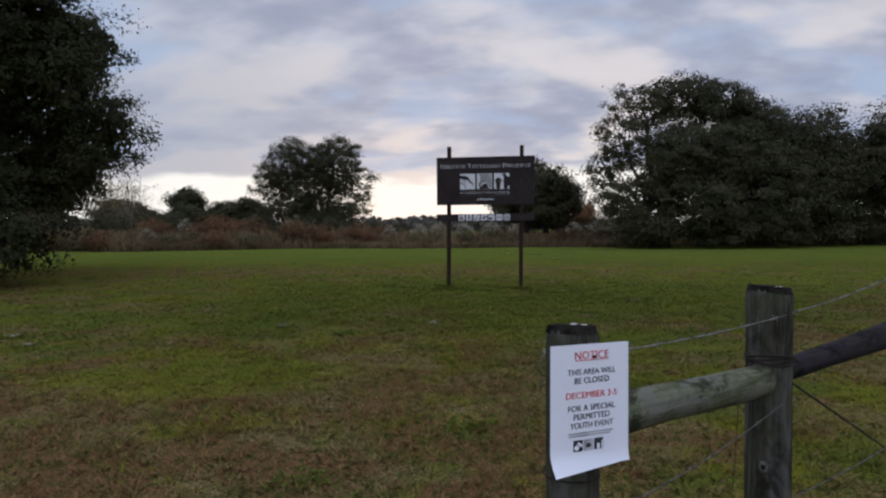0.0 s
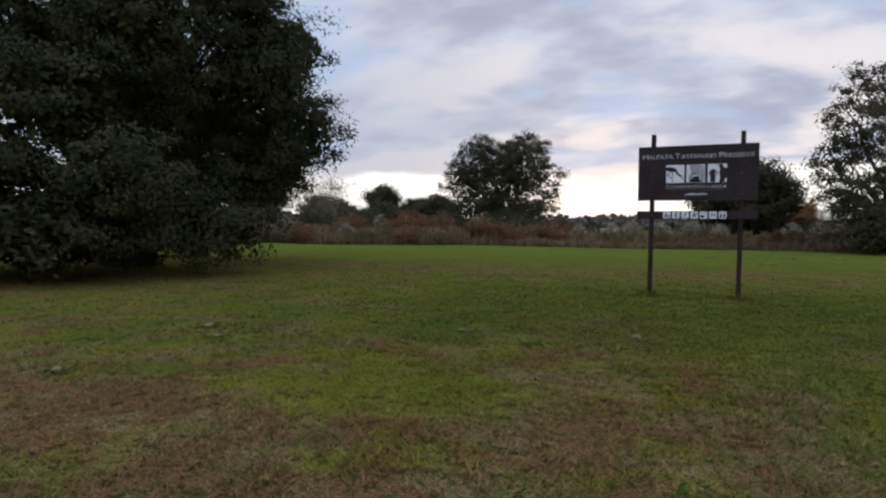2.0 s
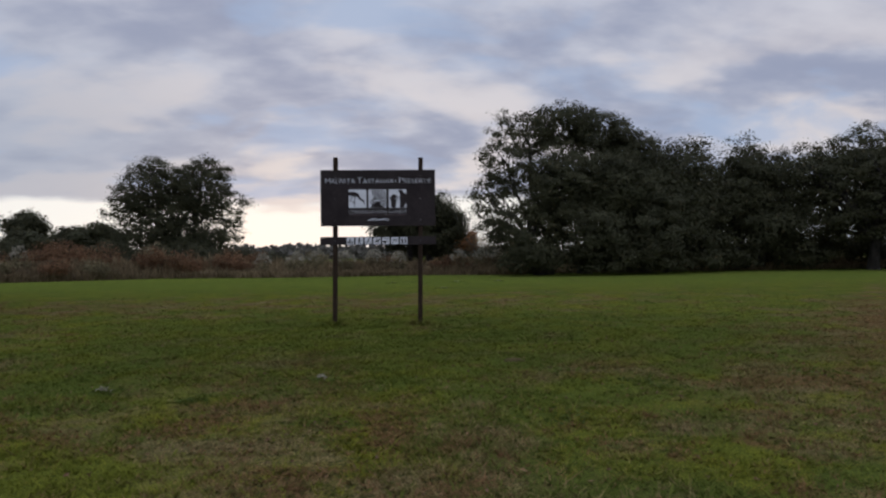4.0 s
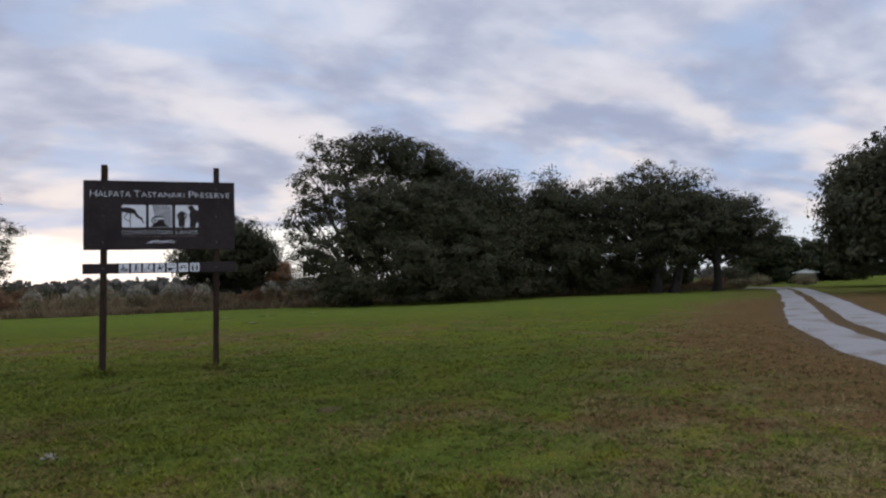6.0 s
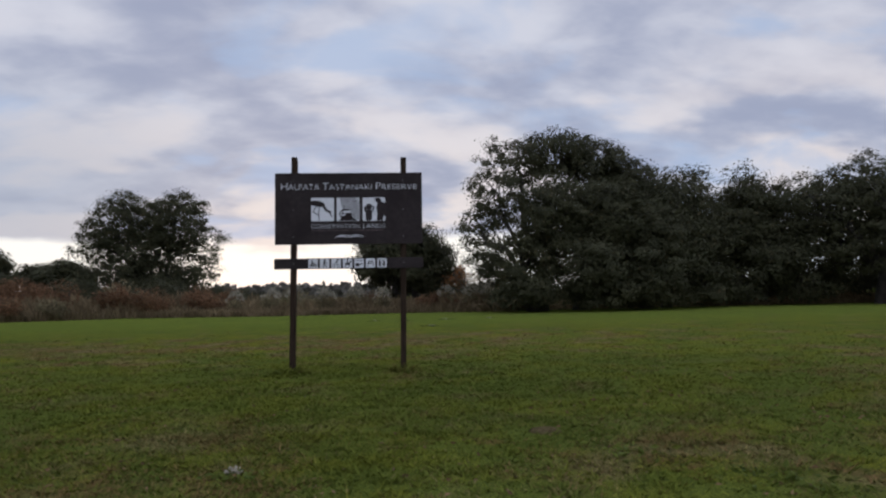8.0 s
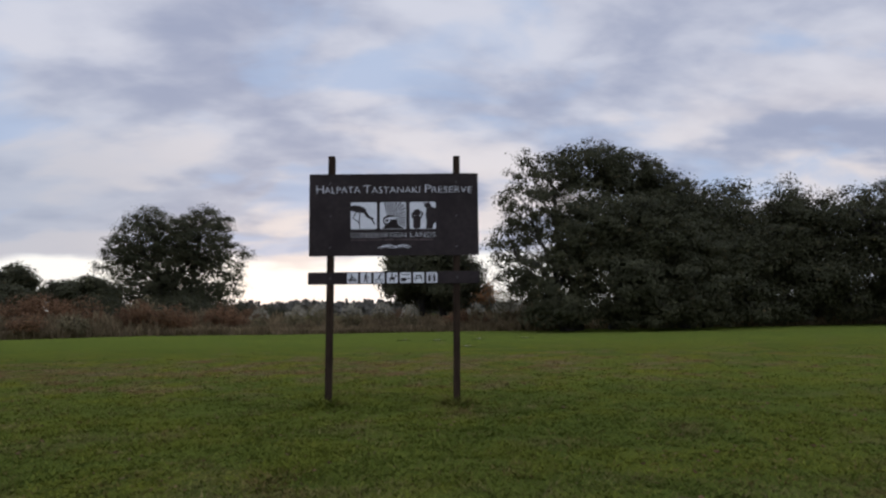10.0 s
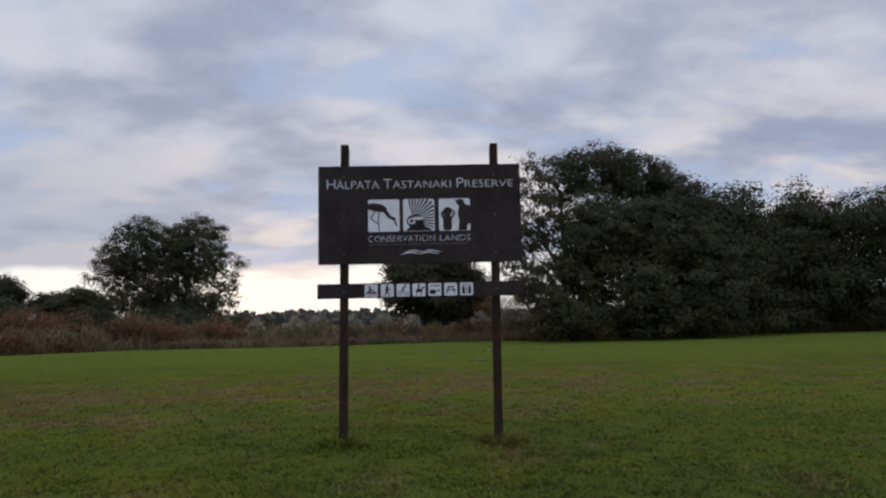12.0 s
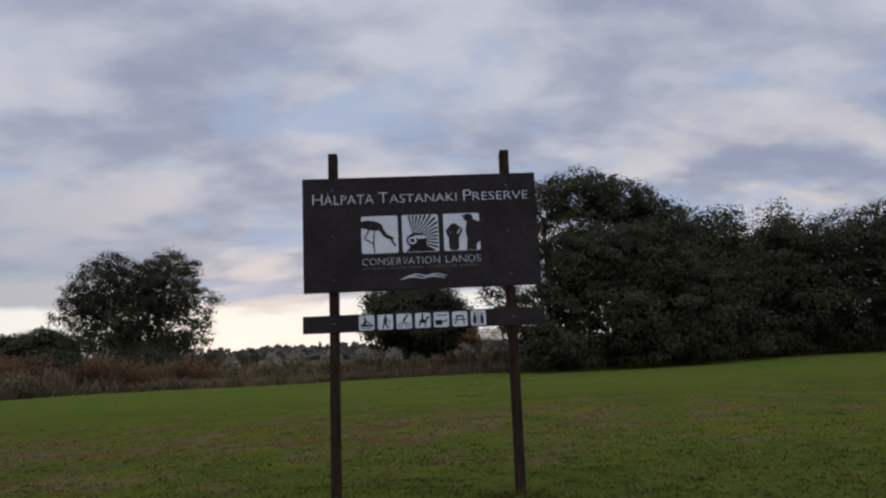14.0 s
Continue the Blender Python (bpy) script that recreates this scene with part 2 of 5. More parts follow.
def rail_material(name, body, streak, moss):
    m, t, b = material(name, 0.95, 0, 0.05)
    v = local(t)
    long = mapped(t, v, (0.07, 1, 1))
    n1, n2, n3 = grain(t, long, 55, 5, 0.65), grain(t, long, 12, 3, 0.6, 0.8), grain(t, v, 21, 5, 0.7, 0.8)
    c = blend(t, ranged(t, n1, 0.35, 0.65), body, streak)
    c = blend(t, ranged(t, n2, 0.55, 0.68, 0, 0.8), c, tuple(k * 0.3 for k in body))
    c = blend(t, ranged(t, n3, 0.46, 0.64, 0, 0.7), c, moss)
    c = blend(t, ranged(t, grain(t, v, 6.5, 6, 0.7, 1.2), 0.50, 0.60, 0, 0.8), c, (body[0] * 1.75, body[1] * 1.6, body[2] * 2.2))
    c = blend(t, ranged(t, grain(t, mapped(t, v, (0.5, 1, 1), (3, 1, 2)), 8, 5, 0.65, 0.6), 0.52, 0.62, 0, 0.85), c, tuple(k * 0.28 for k in body))
    t.links.new(c, b.inputs["Base Color"])
    relief(t, b, maths(t, "ADD", n1, n2), 0.8, 0.008)
    return m


M_GROUND, M_BLADE, M_SAND = ground_material(), blade_material(), sand_material()
M_BARK = speckled("oak_bark", (0.017, 0.0145, 0.012), (0.040, 0.034, 0.028), 22, 0.98, bump=0.8, depth=0.03, stretch=(1, 1, 0.3))
M_TWIG = speckled("pale_twig", (0.10, 0.088, 0.07), (0.16, 0.14, 0.11), 30, 0.9, bump=0)
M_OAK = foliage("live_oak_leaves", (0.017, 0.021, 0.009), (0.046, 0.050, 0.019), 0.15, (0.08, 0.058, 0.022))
# farther oaks: distance haze put into the leaf colour, paler and greyer
M_OAK_FAR = foliage("oak_leaves_hazed", (0.032, 0.034, 0.017), (0.069, 0.068, 0.034), 0.2, (0.095, 0.076, 0.038))
M_RUST = foliage("rust_bush_leaves", (0.105, 0.056, 0.029), (0.215, 0.120, 0.062), 0.35)
M_OLIVE = foliage("olive_bush_leaves", (0.11, 0.094, 0.050), (0.25, 0.205, 0.115), 0.35)
M_PLUME = foliage("white_plumes", (0.21, 0.19, 0.145), (0.37, 0.34, 0.265), 0.3)
M_WEED = foliage("dry_weeds", (0.100, 0.073, 0.040), (0.245, 0.184, 0.106), 0.4, (0.085, 0.094, 0.036))
M_WEEDLEAF = foliage("broad_weed_leaves", (0.05, 0.072, 0.011), (0.11, 0.13, 0.022), 0.2)
M_LITTER = foliage("fallen_leaves", (0.09, 0.05, 0.03), (0.22, 0.13, 0.07), 0.1)
M_AUTUMN = foliage("autumn_leaves", (0.20, 0.08, 0.03), (0.32, 0.15, 0.05), 0.3)
M_FARWOOD = foliage("far_wood_leaves", (0.070, 0.066, 0.056), (0.115, 0.106, 0.088), 0.2)
M_SIGN = speckled("brown_sign_board", (0.019, 0.0145, 0.0145), (0.026, 0.020, 0.0195), 14, 0.7, bump=0.08, depth=0.002, spec=0.12, stain=(0.0175, 0.0135, 0.0135))
M_SPOST = speckled("dark_sign_post", (0.019, 0.013, 0.0095), (0.038, 0.026, 0.018), 40, 0.95, bump=0.5, stretch=(1, 1, 0.1), spec=0.03)
M_WHITE = speckled("sign_white", (0.50, 0.51, 0.53), (0.56, 0.57, 0.59), 30, 0.5, bump=0, stain=(0.47, 0.48, 0.50))
M_RED = speckled("sign_faded_red", (0.050, 0.034, 0.034), (0.062, 0.042, 0.041), 40, 0.6, bump=0)
M_BOLT = speckled("galvanised_bolt", (0.09, 0.09, 0.09), (0.15, 0.15, 0.15), 60, 0.5, 0.7, bump=0)
M_WIRE = speckled("galvanised_wire", (0.13, 0.13, 0.126), (0.25, 0.25, 0.243), 80, 0.6, 0.6, bump=0)
M_DULLWIRE = speckled("dull_wire", (0.07, 0.07, 0.066), (0.15, 0.15, 0.143), 80, 0.7, 0.5, bump=0)
M_RUSTWIRE = speckled("rusty_wire", (0.02, 0.016, 0.014), (0.04, 0.03, 0.026), 80, 0.8, 0.5, bump=0)
M_POST = post_material("weathered_fence_post", (0.027, 0.026, 0.019), (0.068, 0.069, 0.052), (0.036, 0.044, 0.023))
M_KNOT = speckled("worn_knot", (0.075, 0.073, 0.068), (0.12, 0.115, 0.105), 90, 0.9, bump=0.4)
M_POSTTOP = speckled("dark_post_top", (0.010, 0.009, 0.008), (0.028, 0.026, 0.023), 40, 1.0, bump=0.7, spec=0.02)
M_LICHEN = speckled("white_lichen", (0.45, 0.46, 0.44), (0.6, 0.6, 0.58), 60, 0.95, bump=0.4)
M_RAIL = rail_material("mossy_fence_rail", (0.068, 0.074, 0.046), (0.138, 0.142, 0.100), (0.055, 0.072, 0.034))
M_RAILDARK = rail_material("dark_fence_rail", (0.015, 0.013, 0.013), (0.03, 0.027, 0.026), (0.022, 0.022, 0.02))
M_PAPER = speckled("notice_paper", (0.67, 0.70, 0.79), (0.70, 0.73, 0.82), 8, 0.5, bump=0.05, stain=(0.65, 0.68, 0.77))
M_INK = speckled("black_ink", (0.016, 0.018, 0.026), (0.024, 0.026, 0.036), 90, 0.6, bump=0)
M_REDINK = speckled("red_ink", (0.50, 0.03, 0.04), (0.58, 0.05, 0.05), 90, 0.6, bump=0)
M_GREYINK = speckled("grey_ink", (0.38, 0.39, 0.43), (0.44, 0.45, 0.5), 90, 0.6, bump=0)
M_SHEDROOF = speckled("white_roof_metal", (0.72, 0.73, 0.74), (0.80, 0.80, 0.80), 12, 0.6, bump=0.1)
M_SHEDWALL = speckled("olive_grey_boards", (0.09, 0.085, 0.06), (0.13, 0.12, 0.09), 10, 0.9, bump=0.3)
M_MOUND = speckled("sandy_mound", (0.058, 0.046, 0.022), (0.105, 0.082, 0.042), 45, 1.0, bump=0.9, depth=0.03, spec=0.0)

# ---- mesh helpers ----


def mesh_from(name, verts, faces, mats, floats=None, smooth=False):
    """A mesh from arrays: verts (n, 3), faces (m, k), point attributes by name."""
    verts, faces = np.asarray(verts, np.float32), np.asarray(faces, np.int32)
    me = bpy.data.meshes.new(name)
    k = faces.shape[1]
    me.vertices.add(len(verts)), me.loops.add(faces.size), me.polygons.add(len(faces))
    me.vertices.foreach_set("co", verts.ravel())
    me.loops.foreach_set("vertex_index", faces.ravel())
    me.polygons.foreach_set("loop_start", np.arange(0, faces.size, k, dtype=np.int32))
    me.polygons.foreach_set("use_smooth", np.full(len(faces), smooth))
    for key, values in (floats or {}).items():
        a = me.attributes.new(key, "FLOAT", "POINT")
        a.data.foreach_set("value", np.asarray(values, np.float32))
    me.update(calc_edges=True)
    for m in mats if isinstance(mats, (list, tuple)) else [mats]:
        me.materials.append(m)
    return me


def part(name, bm, mat, parent, label="", m=None, smooth=False):
    """Link a bmesh (or a ready mesh) as one mesh object under a thing or a part."""
    if isinstance(bm, bpy.types.Mesh):
        me = bm
    else:
        bmesh.ops.recalc_face_normals(bm, faces=bm.faces[:])
        me = bpy.data.meshes.new(name)
        for f in bm.faces:
            f.smooth = smooth
        bm.to_mesh(me)
        bm.free()
        me.materials.append(mat)
    ob = new(name, me)
    if parent is not None:
        ob.parent = parent
    if m is not None:
        ob.matrix_basis = m
    if label:
        tagged(ob, label)
    return ob


def empty(name, m, label, category, group="", kind=""):
    ob = new(name)
    ob.empty_display_size = 0.2
    ob.matrix_basis = m
    return tagged(ob, label, category, group, kind)


def box(x0, y0, z0, x1, y1, z1, bevel=0.0, segments=2):
    bm = bmesh.new()
    bmesh.ops.create_cube(bm, size=1, matrix=Matrix.LocRotScale(((x0 + x1) / 2, (y0 + y1) / 2, (z0 + z1) / 2), None, (x1 - x0, y1 - y0, z1 - z0)))
    if bevel:
        bmesh.ops.bevel(bm, geom=bm.edges[:], offset=bevel, segments=segments, profile=0.6, affect="EDGES")
    return bm


def tube_arrays(points, radii, sides=7, wobble=0.0, rng=None):
    """Verts and quads of a tapered tube along points; ends are pulled together."""
    pts = [Vector(p) for p in points]
    verts, faces = [], []
    for i, p in enumerate(pts):
        way = (pts[min(i + 1, len(pts) - 1)] - pts[max(i - 1, 0)]).normalized()
        a = way.orthogonal().normalized() if i == 0 else (a - way * a.dot(way)).normalized()
        b = way.cross(a)
        for s in range(sides):
            g = 2 * math.pi * s / sides
            r = radii[i] * (1 + (wobble * (rng.random() - 0.5) if wobble else 0))
            verts.append(p + (a * math.cos(g) + b * math.sin(g)) * r)
    for i in range(len(pts) - 1):
        for s in range(sides):
            faces.append((i * sides + s, i * sides + (s + 1) % sides, (i + 1) * sides + (s + 1) % sides, (i + 1) * sides + s))
    return [tuple(v) for v in verts], faces


def tubes_mesh(name, tubes, mat, sides=7, wobble=0.0, rng=None, caps=False):
    verts, faces = [], []
    for points, radii in tubes:
        v, f = tube_arrays(points, radii, sides, wobble, rng)
        base = len(verts)
        verts += v
        faces += [tuple(i + base for i in q) for q in f]
    bm = bmesh.new()
    vs = [bm.verts.new(v) for v in verts]
    for q in faces:
        bm.faces.new([vs[i] for i in q])
    if caps:
        bmesh.ops.holes_fill(bm, edges=[e for e in bm.edges if e.is_boundary], sides=0)
    bmesh.ops.recalc_face_normals(bm, faces=bm.faces[:])
    me = bpy.data.meshes.new(name)
    for f in bm.faces:
        f.smooth = True
    bm.to_mesh(me)
    bm.free()
    me.materials.append(mat)
    return me


def cards(name, centres, size, mat, rng, lean=None, slim=0.42, flat=0.0, tone=None, face=None):
    """Leaves: one folded four-cornered blade at each centre, turned at random. flat pulls them level; face turns their upper sides that way."""
    n = len(centres)
    a = rng.normal(size=(n, 3))
    a[:, 2] *= 1 - flat
    if lean is not None:
        a += lean
    other = rng.normal(size=(n, 3))
    if face is not None:
        other = face + 0.42 * other
        a = np.cross(other, a)
    a /= np.linalg.norm(a, axis=1)[:, None] + 1e-9
    b = np.cross(a, other)
    b /= np.linalg.norm(b, axis=1)[:, None] + 1e-9
    c = np.cross(a, b)
    s = (size * (0.65 + 0.7 * rng.random(n)))[:, None]
    v = np.empty((n, 4, 3), np.float32)
    v[:, 0], v[:, 2] = centres - a * s * 0.5, centres + a * s * 0.5
    v[:, 1] = centres + b * s * slim * 0.5 + c * s * 0.12
    v[:, 3] = centres - b * s * slim * 0.5 + c * s * 0.12
    f = np.arange(n * 4, dtype=np.int32).reshape(n, 4)
    own = rng.random(n)
    own = own if tone is None else np.where(own > 0.97, 0.97, 0.3 * own + 0.62 * tone)
    return mesh_from(name, v.reshape(-1, 3), f, mat, {"rnd": np.repeat(own, 4)})


# ---- ground and road ----
ROAD = [(8.5, -40), (8.5, 0), (8.9, 4.0), (10.2, 7.4), (12.2, 10.3), (14.5, 12.7), (16.9, 15.0), (20.3, 18.1), (30.6, 26.5), (51.3, 44.1), (57, 49.3), (59.4, 53), (60, 60), (58, 72)]


def line_distance(x, y, line):
    best = np.full(np.shape(x), 1e9)
    for (ax, ay), (bx, by) in zip(line[:-1], line[1:]):
        dx, dy = bx - ax, by - ay
        k = np.clip(((x - ax) * dx + (y - ay) * dy) / (dx * dx + dy * dy), 0, 1)
        best = np.minimum(best, np.hypot(x - ax - k * dx, y - ay - k * dy))
    return best


def lumps(x, y, scale, seed=0.0):
    """Smooth uneven field of about -1 to 1 from a few turned waves."""
    out = np.zeros(np.shape(x))
    for i, (ang, f, w) in enumerate(((0.3, 1.0, 0.4), (1.4, 1.31, 0.35), (2.5, 1.83, 0.3), (0.9, 2.7, 0.2), (2.0, 4.1, 0.15))):
        u = (x * math.cos(ang) + y * math.sin(ang)) * f / scale + seed + i * 1.7
        v = (-x * math.sin(ang) + y * math.cos(ang)) * f / scale + seed * 1.3 + i
        out = out + w * np.sin(u + 1.3 * np.sin(v * 0.8)) * np.cos(v * 0.9 + 0.7 * np.sin(u * 0.6))
    return out


def dryness(x, y):
    """How dry and brown the turf is: worn by the fence and the road, a pale band past the sign, green far out."""
    near = 0.58 * np.exp(-((y - 2.0) / 6.5) ** 2)
    band = 0.37 * np.exp(-((y - 23.0 - 0.06 * x) / 4.5) ** 2) * np.where(x < 0, 1.0, np.exp(-(x / 13) ** 2))
    side = 0.95 * np.exp(-(np.maximum(line_distance(x, y, ROAD) - 1.3, 0) / 3.8) ** 2)
    oak = 0.45 * np.exp(-(np.hypot(x + 17, y - 14) / 9.5) ** 2)
    base = 0.11 + np.maximum(np.maximum(np.maximum(near, band), side), oak)
    for u, v, r, k in ((-0.2, 6.1, 0.9, 0.30), (-5.2, 5.1, 1.0, 0.35), (-1.9, 4.0, 0.9, 0.25), (-2.6, 6.4, 1.1, -0.3), (-4.4, 6.0, 0.8, -0.2), (2.6, 8.6, 1.0, -0.2), (3.2, 4.2, 2.2, -0.28), (1.4, 6.4, 1.2, -0.15), (3.0, 10.0, 0.9, 0.42), (4.6, 9.0, 0.9, 0.3), (-1.4, 11.2, 1.3, 0.3), (1.4, 9.3, 0.9, -0.15), (0.2, 12.6, 1.0, -0.15), (-1.6, 8.3, 0.9, 0.3)):
        base = base + k * np.exp(-(np.hypot(x - u, (y - v) * 1.3) / r) ** 2)
    return np.clip(base + 0.25 * lumps(x, y, 0.7) + 0.19 * lumps(x, y, 0.26, 3.0), 0, 1)


def bareness(x, y):
    r = line_distance(x, y, ROAD)
    return np.clip(np.exp(-(np.maximum(r - 1.0, 0) / 1.1) ** 2) * (0.9 + 0.35 * lumps(x, y, 1.6, 5.0)), 0, 1)


def make_ground():
    def steps(lo, hi, fine):
        mid = list(np.arange(lo, hi, fine))
        out = [hi + 3 * 1.5 ** k for k in range(17)]
        return np.array(sorted([lo - 3 * 1.5 ** k for k in range(17)] + mid + [hi] + out))
    xs, ys = steps(-16, 28, 0.25), steps(-2, 34, 0.25)
    gx, gy = np.meshgrid(xs, ys)
    i = np.arange(gx.size).reshape(gx.shape)
    faces = np.stack([i[:-1, :-1], i[:-1, 1:], i[1:, 1:], i[1:, :-1]], -1).reshape(-1, 4)
    x, y = gx.ravel(), gy.ravel()
    verts = np.stack([x, y, np.zeros_like(x)], -1)
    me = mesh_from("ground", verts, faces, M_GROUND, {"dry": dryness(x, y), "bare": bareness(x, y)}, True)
    return tagged(new("ground", me), "mown grass field, patchy green and dry brown", "ground", kind="structure")


ground = make_ground()


def along(line, step):
    """Evenly spaced points and their sideways directions on a smoothed line."""
    pts = np.array(line, float)
    for _ in range(3):
        a, b = pts[:-1] * 0.75 + pts[1:] * 0.25, pts[:-1] * 0.25 + pts[1:] * 0.75
        pts = np.concatenate([pts[:1], np.stack([a, b], 1).reshape(-1, 2), pts[-1:]])
    seg = np.hypot(*np.diff(pts, axis=0).T)
    s = np.concatenate([[0], np.cumsum(seg)])
    q = np.arange(0, s[-1], step)
    p = np.stack([np.interp(q, s, pts[:, k]) for k in (0, 1)], -1)
    d = np.gradient(p, axis=0)
    d /= np.linalg.norm(d, axis=1)[:, None]
    return p, np.stack([d[:, 1], -d[:, 0]], -1)


def wheel_track(name, lo, hi, seed, parent):
    p, side = along(ROAD, 0.12)
    x, y = p.T
    cols = 7
    v = []
    for c in range(cols):
        k = c / (cols - 1)
        rag = 0.13 * lumps(x, y, 2.4, seed + k * 2) + 0.04 * lumps(x, y, 0.7, seed + k)
        off = lo + (hi - lo) * k + rag * (1 if k in (0.0, 1.0) else 0.2)
        z = 0.006 + 0.012 * math.sin(math.pi * k)
        v.append(np.concatenate([p + side * off[:, None], np.full((len(p), 1), z)], 1))
    v = np.stack(v, 1)
    i = np.arange(len(p) * cols).reshape(len(p), cols)
    f = np.stack([i[:-1, :-1], i[:-1, 1:], i[1:, 1:], i[1:, :-1]], -1).reshape(-1, 4)
    ob = new(name, mesh_from(name, v.reshape(-1, 3), f, M_SAND, None, True))
    ob.parent = parent
    return ob


road = empty("road", pose(0, 0, 0), "pale limerock track with two wheel ruts, across the field", "dirt road", kind="structure")
wheel_track("wheel_rut", -1.3, -0.22, 2.0, road)
wheel_track("wheel_rut", 0.28, 1.45, 4.0, road)

# ---- sign ----


def letters(text, width, height, mat, parent, u, v, front, name="lettering", depth=0.0015, label="", bold=0.006):
    """Raised lettering, scaled to the given width and height, centred at (u, v) on a face that looks along -y."""
    cu = bpy.data.curves.new("font", "FONT")
    cu.body, cu.extrude, cu.resolution_u, cu.offset = text, 0.02, 3, bold
    tmp = new("font", cu)
    me = bpy.data.meshes.new_from_object(tmp.evaluated_get(bpy.context.evaluated_depsgraph_get()))
    bpy.data.objects.remove(tmp)
    co = np.empty(len(me.vertices) * 3, np.float32)
    me.vertices.foreach_get("co", co)
    co = co.reshape(-1, 3)
    lo, hi = co.min(0), co.max(0)
    x = (co[:, 0] - (lo[0] + hi[0]) / 2) * width / (hi[0] - lo[0]) + u
    z = (co[:, 1] - (lo[1] + hi[1]) / 2) * height / (hi[1] - lo[1]) + v
    y = front - depth * (co[:, 2] - lo[2]) / (hi[2] - lo[2]) + 0.0002
    me.vertices.foreach_set("co", np.stack([x, y, z], -1).astype(np.float32).ravel())
    me.update()
    me.materials.clear()
    me.materials.append(mat)
    ob = new(name, me)
    ob.parent = parent
    if label:
        tagged(ob, label)
    return ob


def plate(outline, front, depth):
    """A thin plate with the given outline (u, v) on a face that looks along -y."""
    bm = bmesh.new()
    a = [bm.verts.new((u, front - depth, v)) for u, v in outline]
    b = [bm.verts.new((u, front, v)) for u, v in outline]
    bm.faces.new(a), bm.faces.new(b[::-1])
    for i in range(len(a)):
        j = (i + 1) % len(a)
        bm.faces.new((a[i], b[i], b[j], a[j]))
    return bm


def rounded(u0, v0, u1, v1, r, n=4):
    out = []
    for cu, cv, start in ((u1 - r, v1 - r, 0), (u0 + r, v1 - r, 90), (u0 + r, v0 + r, 180), (u1 - r, v0 + r, 270)):
        for k in range(n + 1):
            g = radians(start + 90 * k / n)
            out.append((cu + r * math.cos(g), cv + r * math.sin(g)))
    return out


def oval(u, v, a, b, turn=0.0, n=14):
    c, s = math.cos(radians(turn)), math.sin(radians(turn))
    return [(u + a * math.cos(g) * c - b * math.sin(g) * s, v + a * math.cos(g) * s + b * math.sin(g) * c) for g in (2 * math.pi * k / n for k in range(n))]


def bar(u0, v0, u1, v1, w):
    d = Vector((u1 - u0, v1 - v0)).normalized() * (w / 2)
    return [(u0 - d.y, v0 + d.x), (u0 + d.y, v0 - d.x), (u1 + d.y, v1 - d.x), (u1 - d.y, v1 + d.x)]


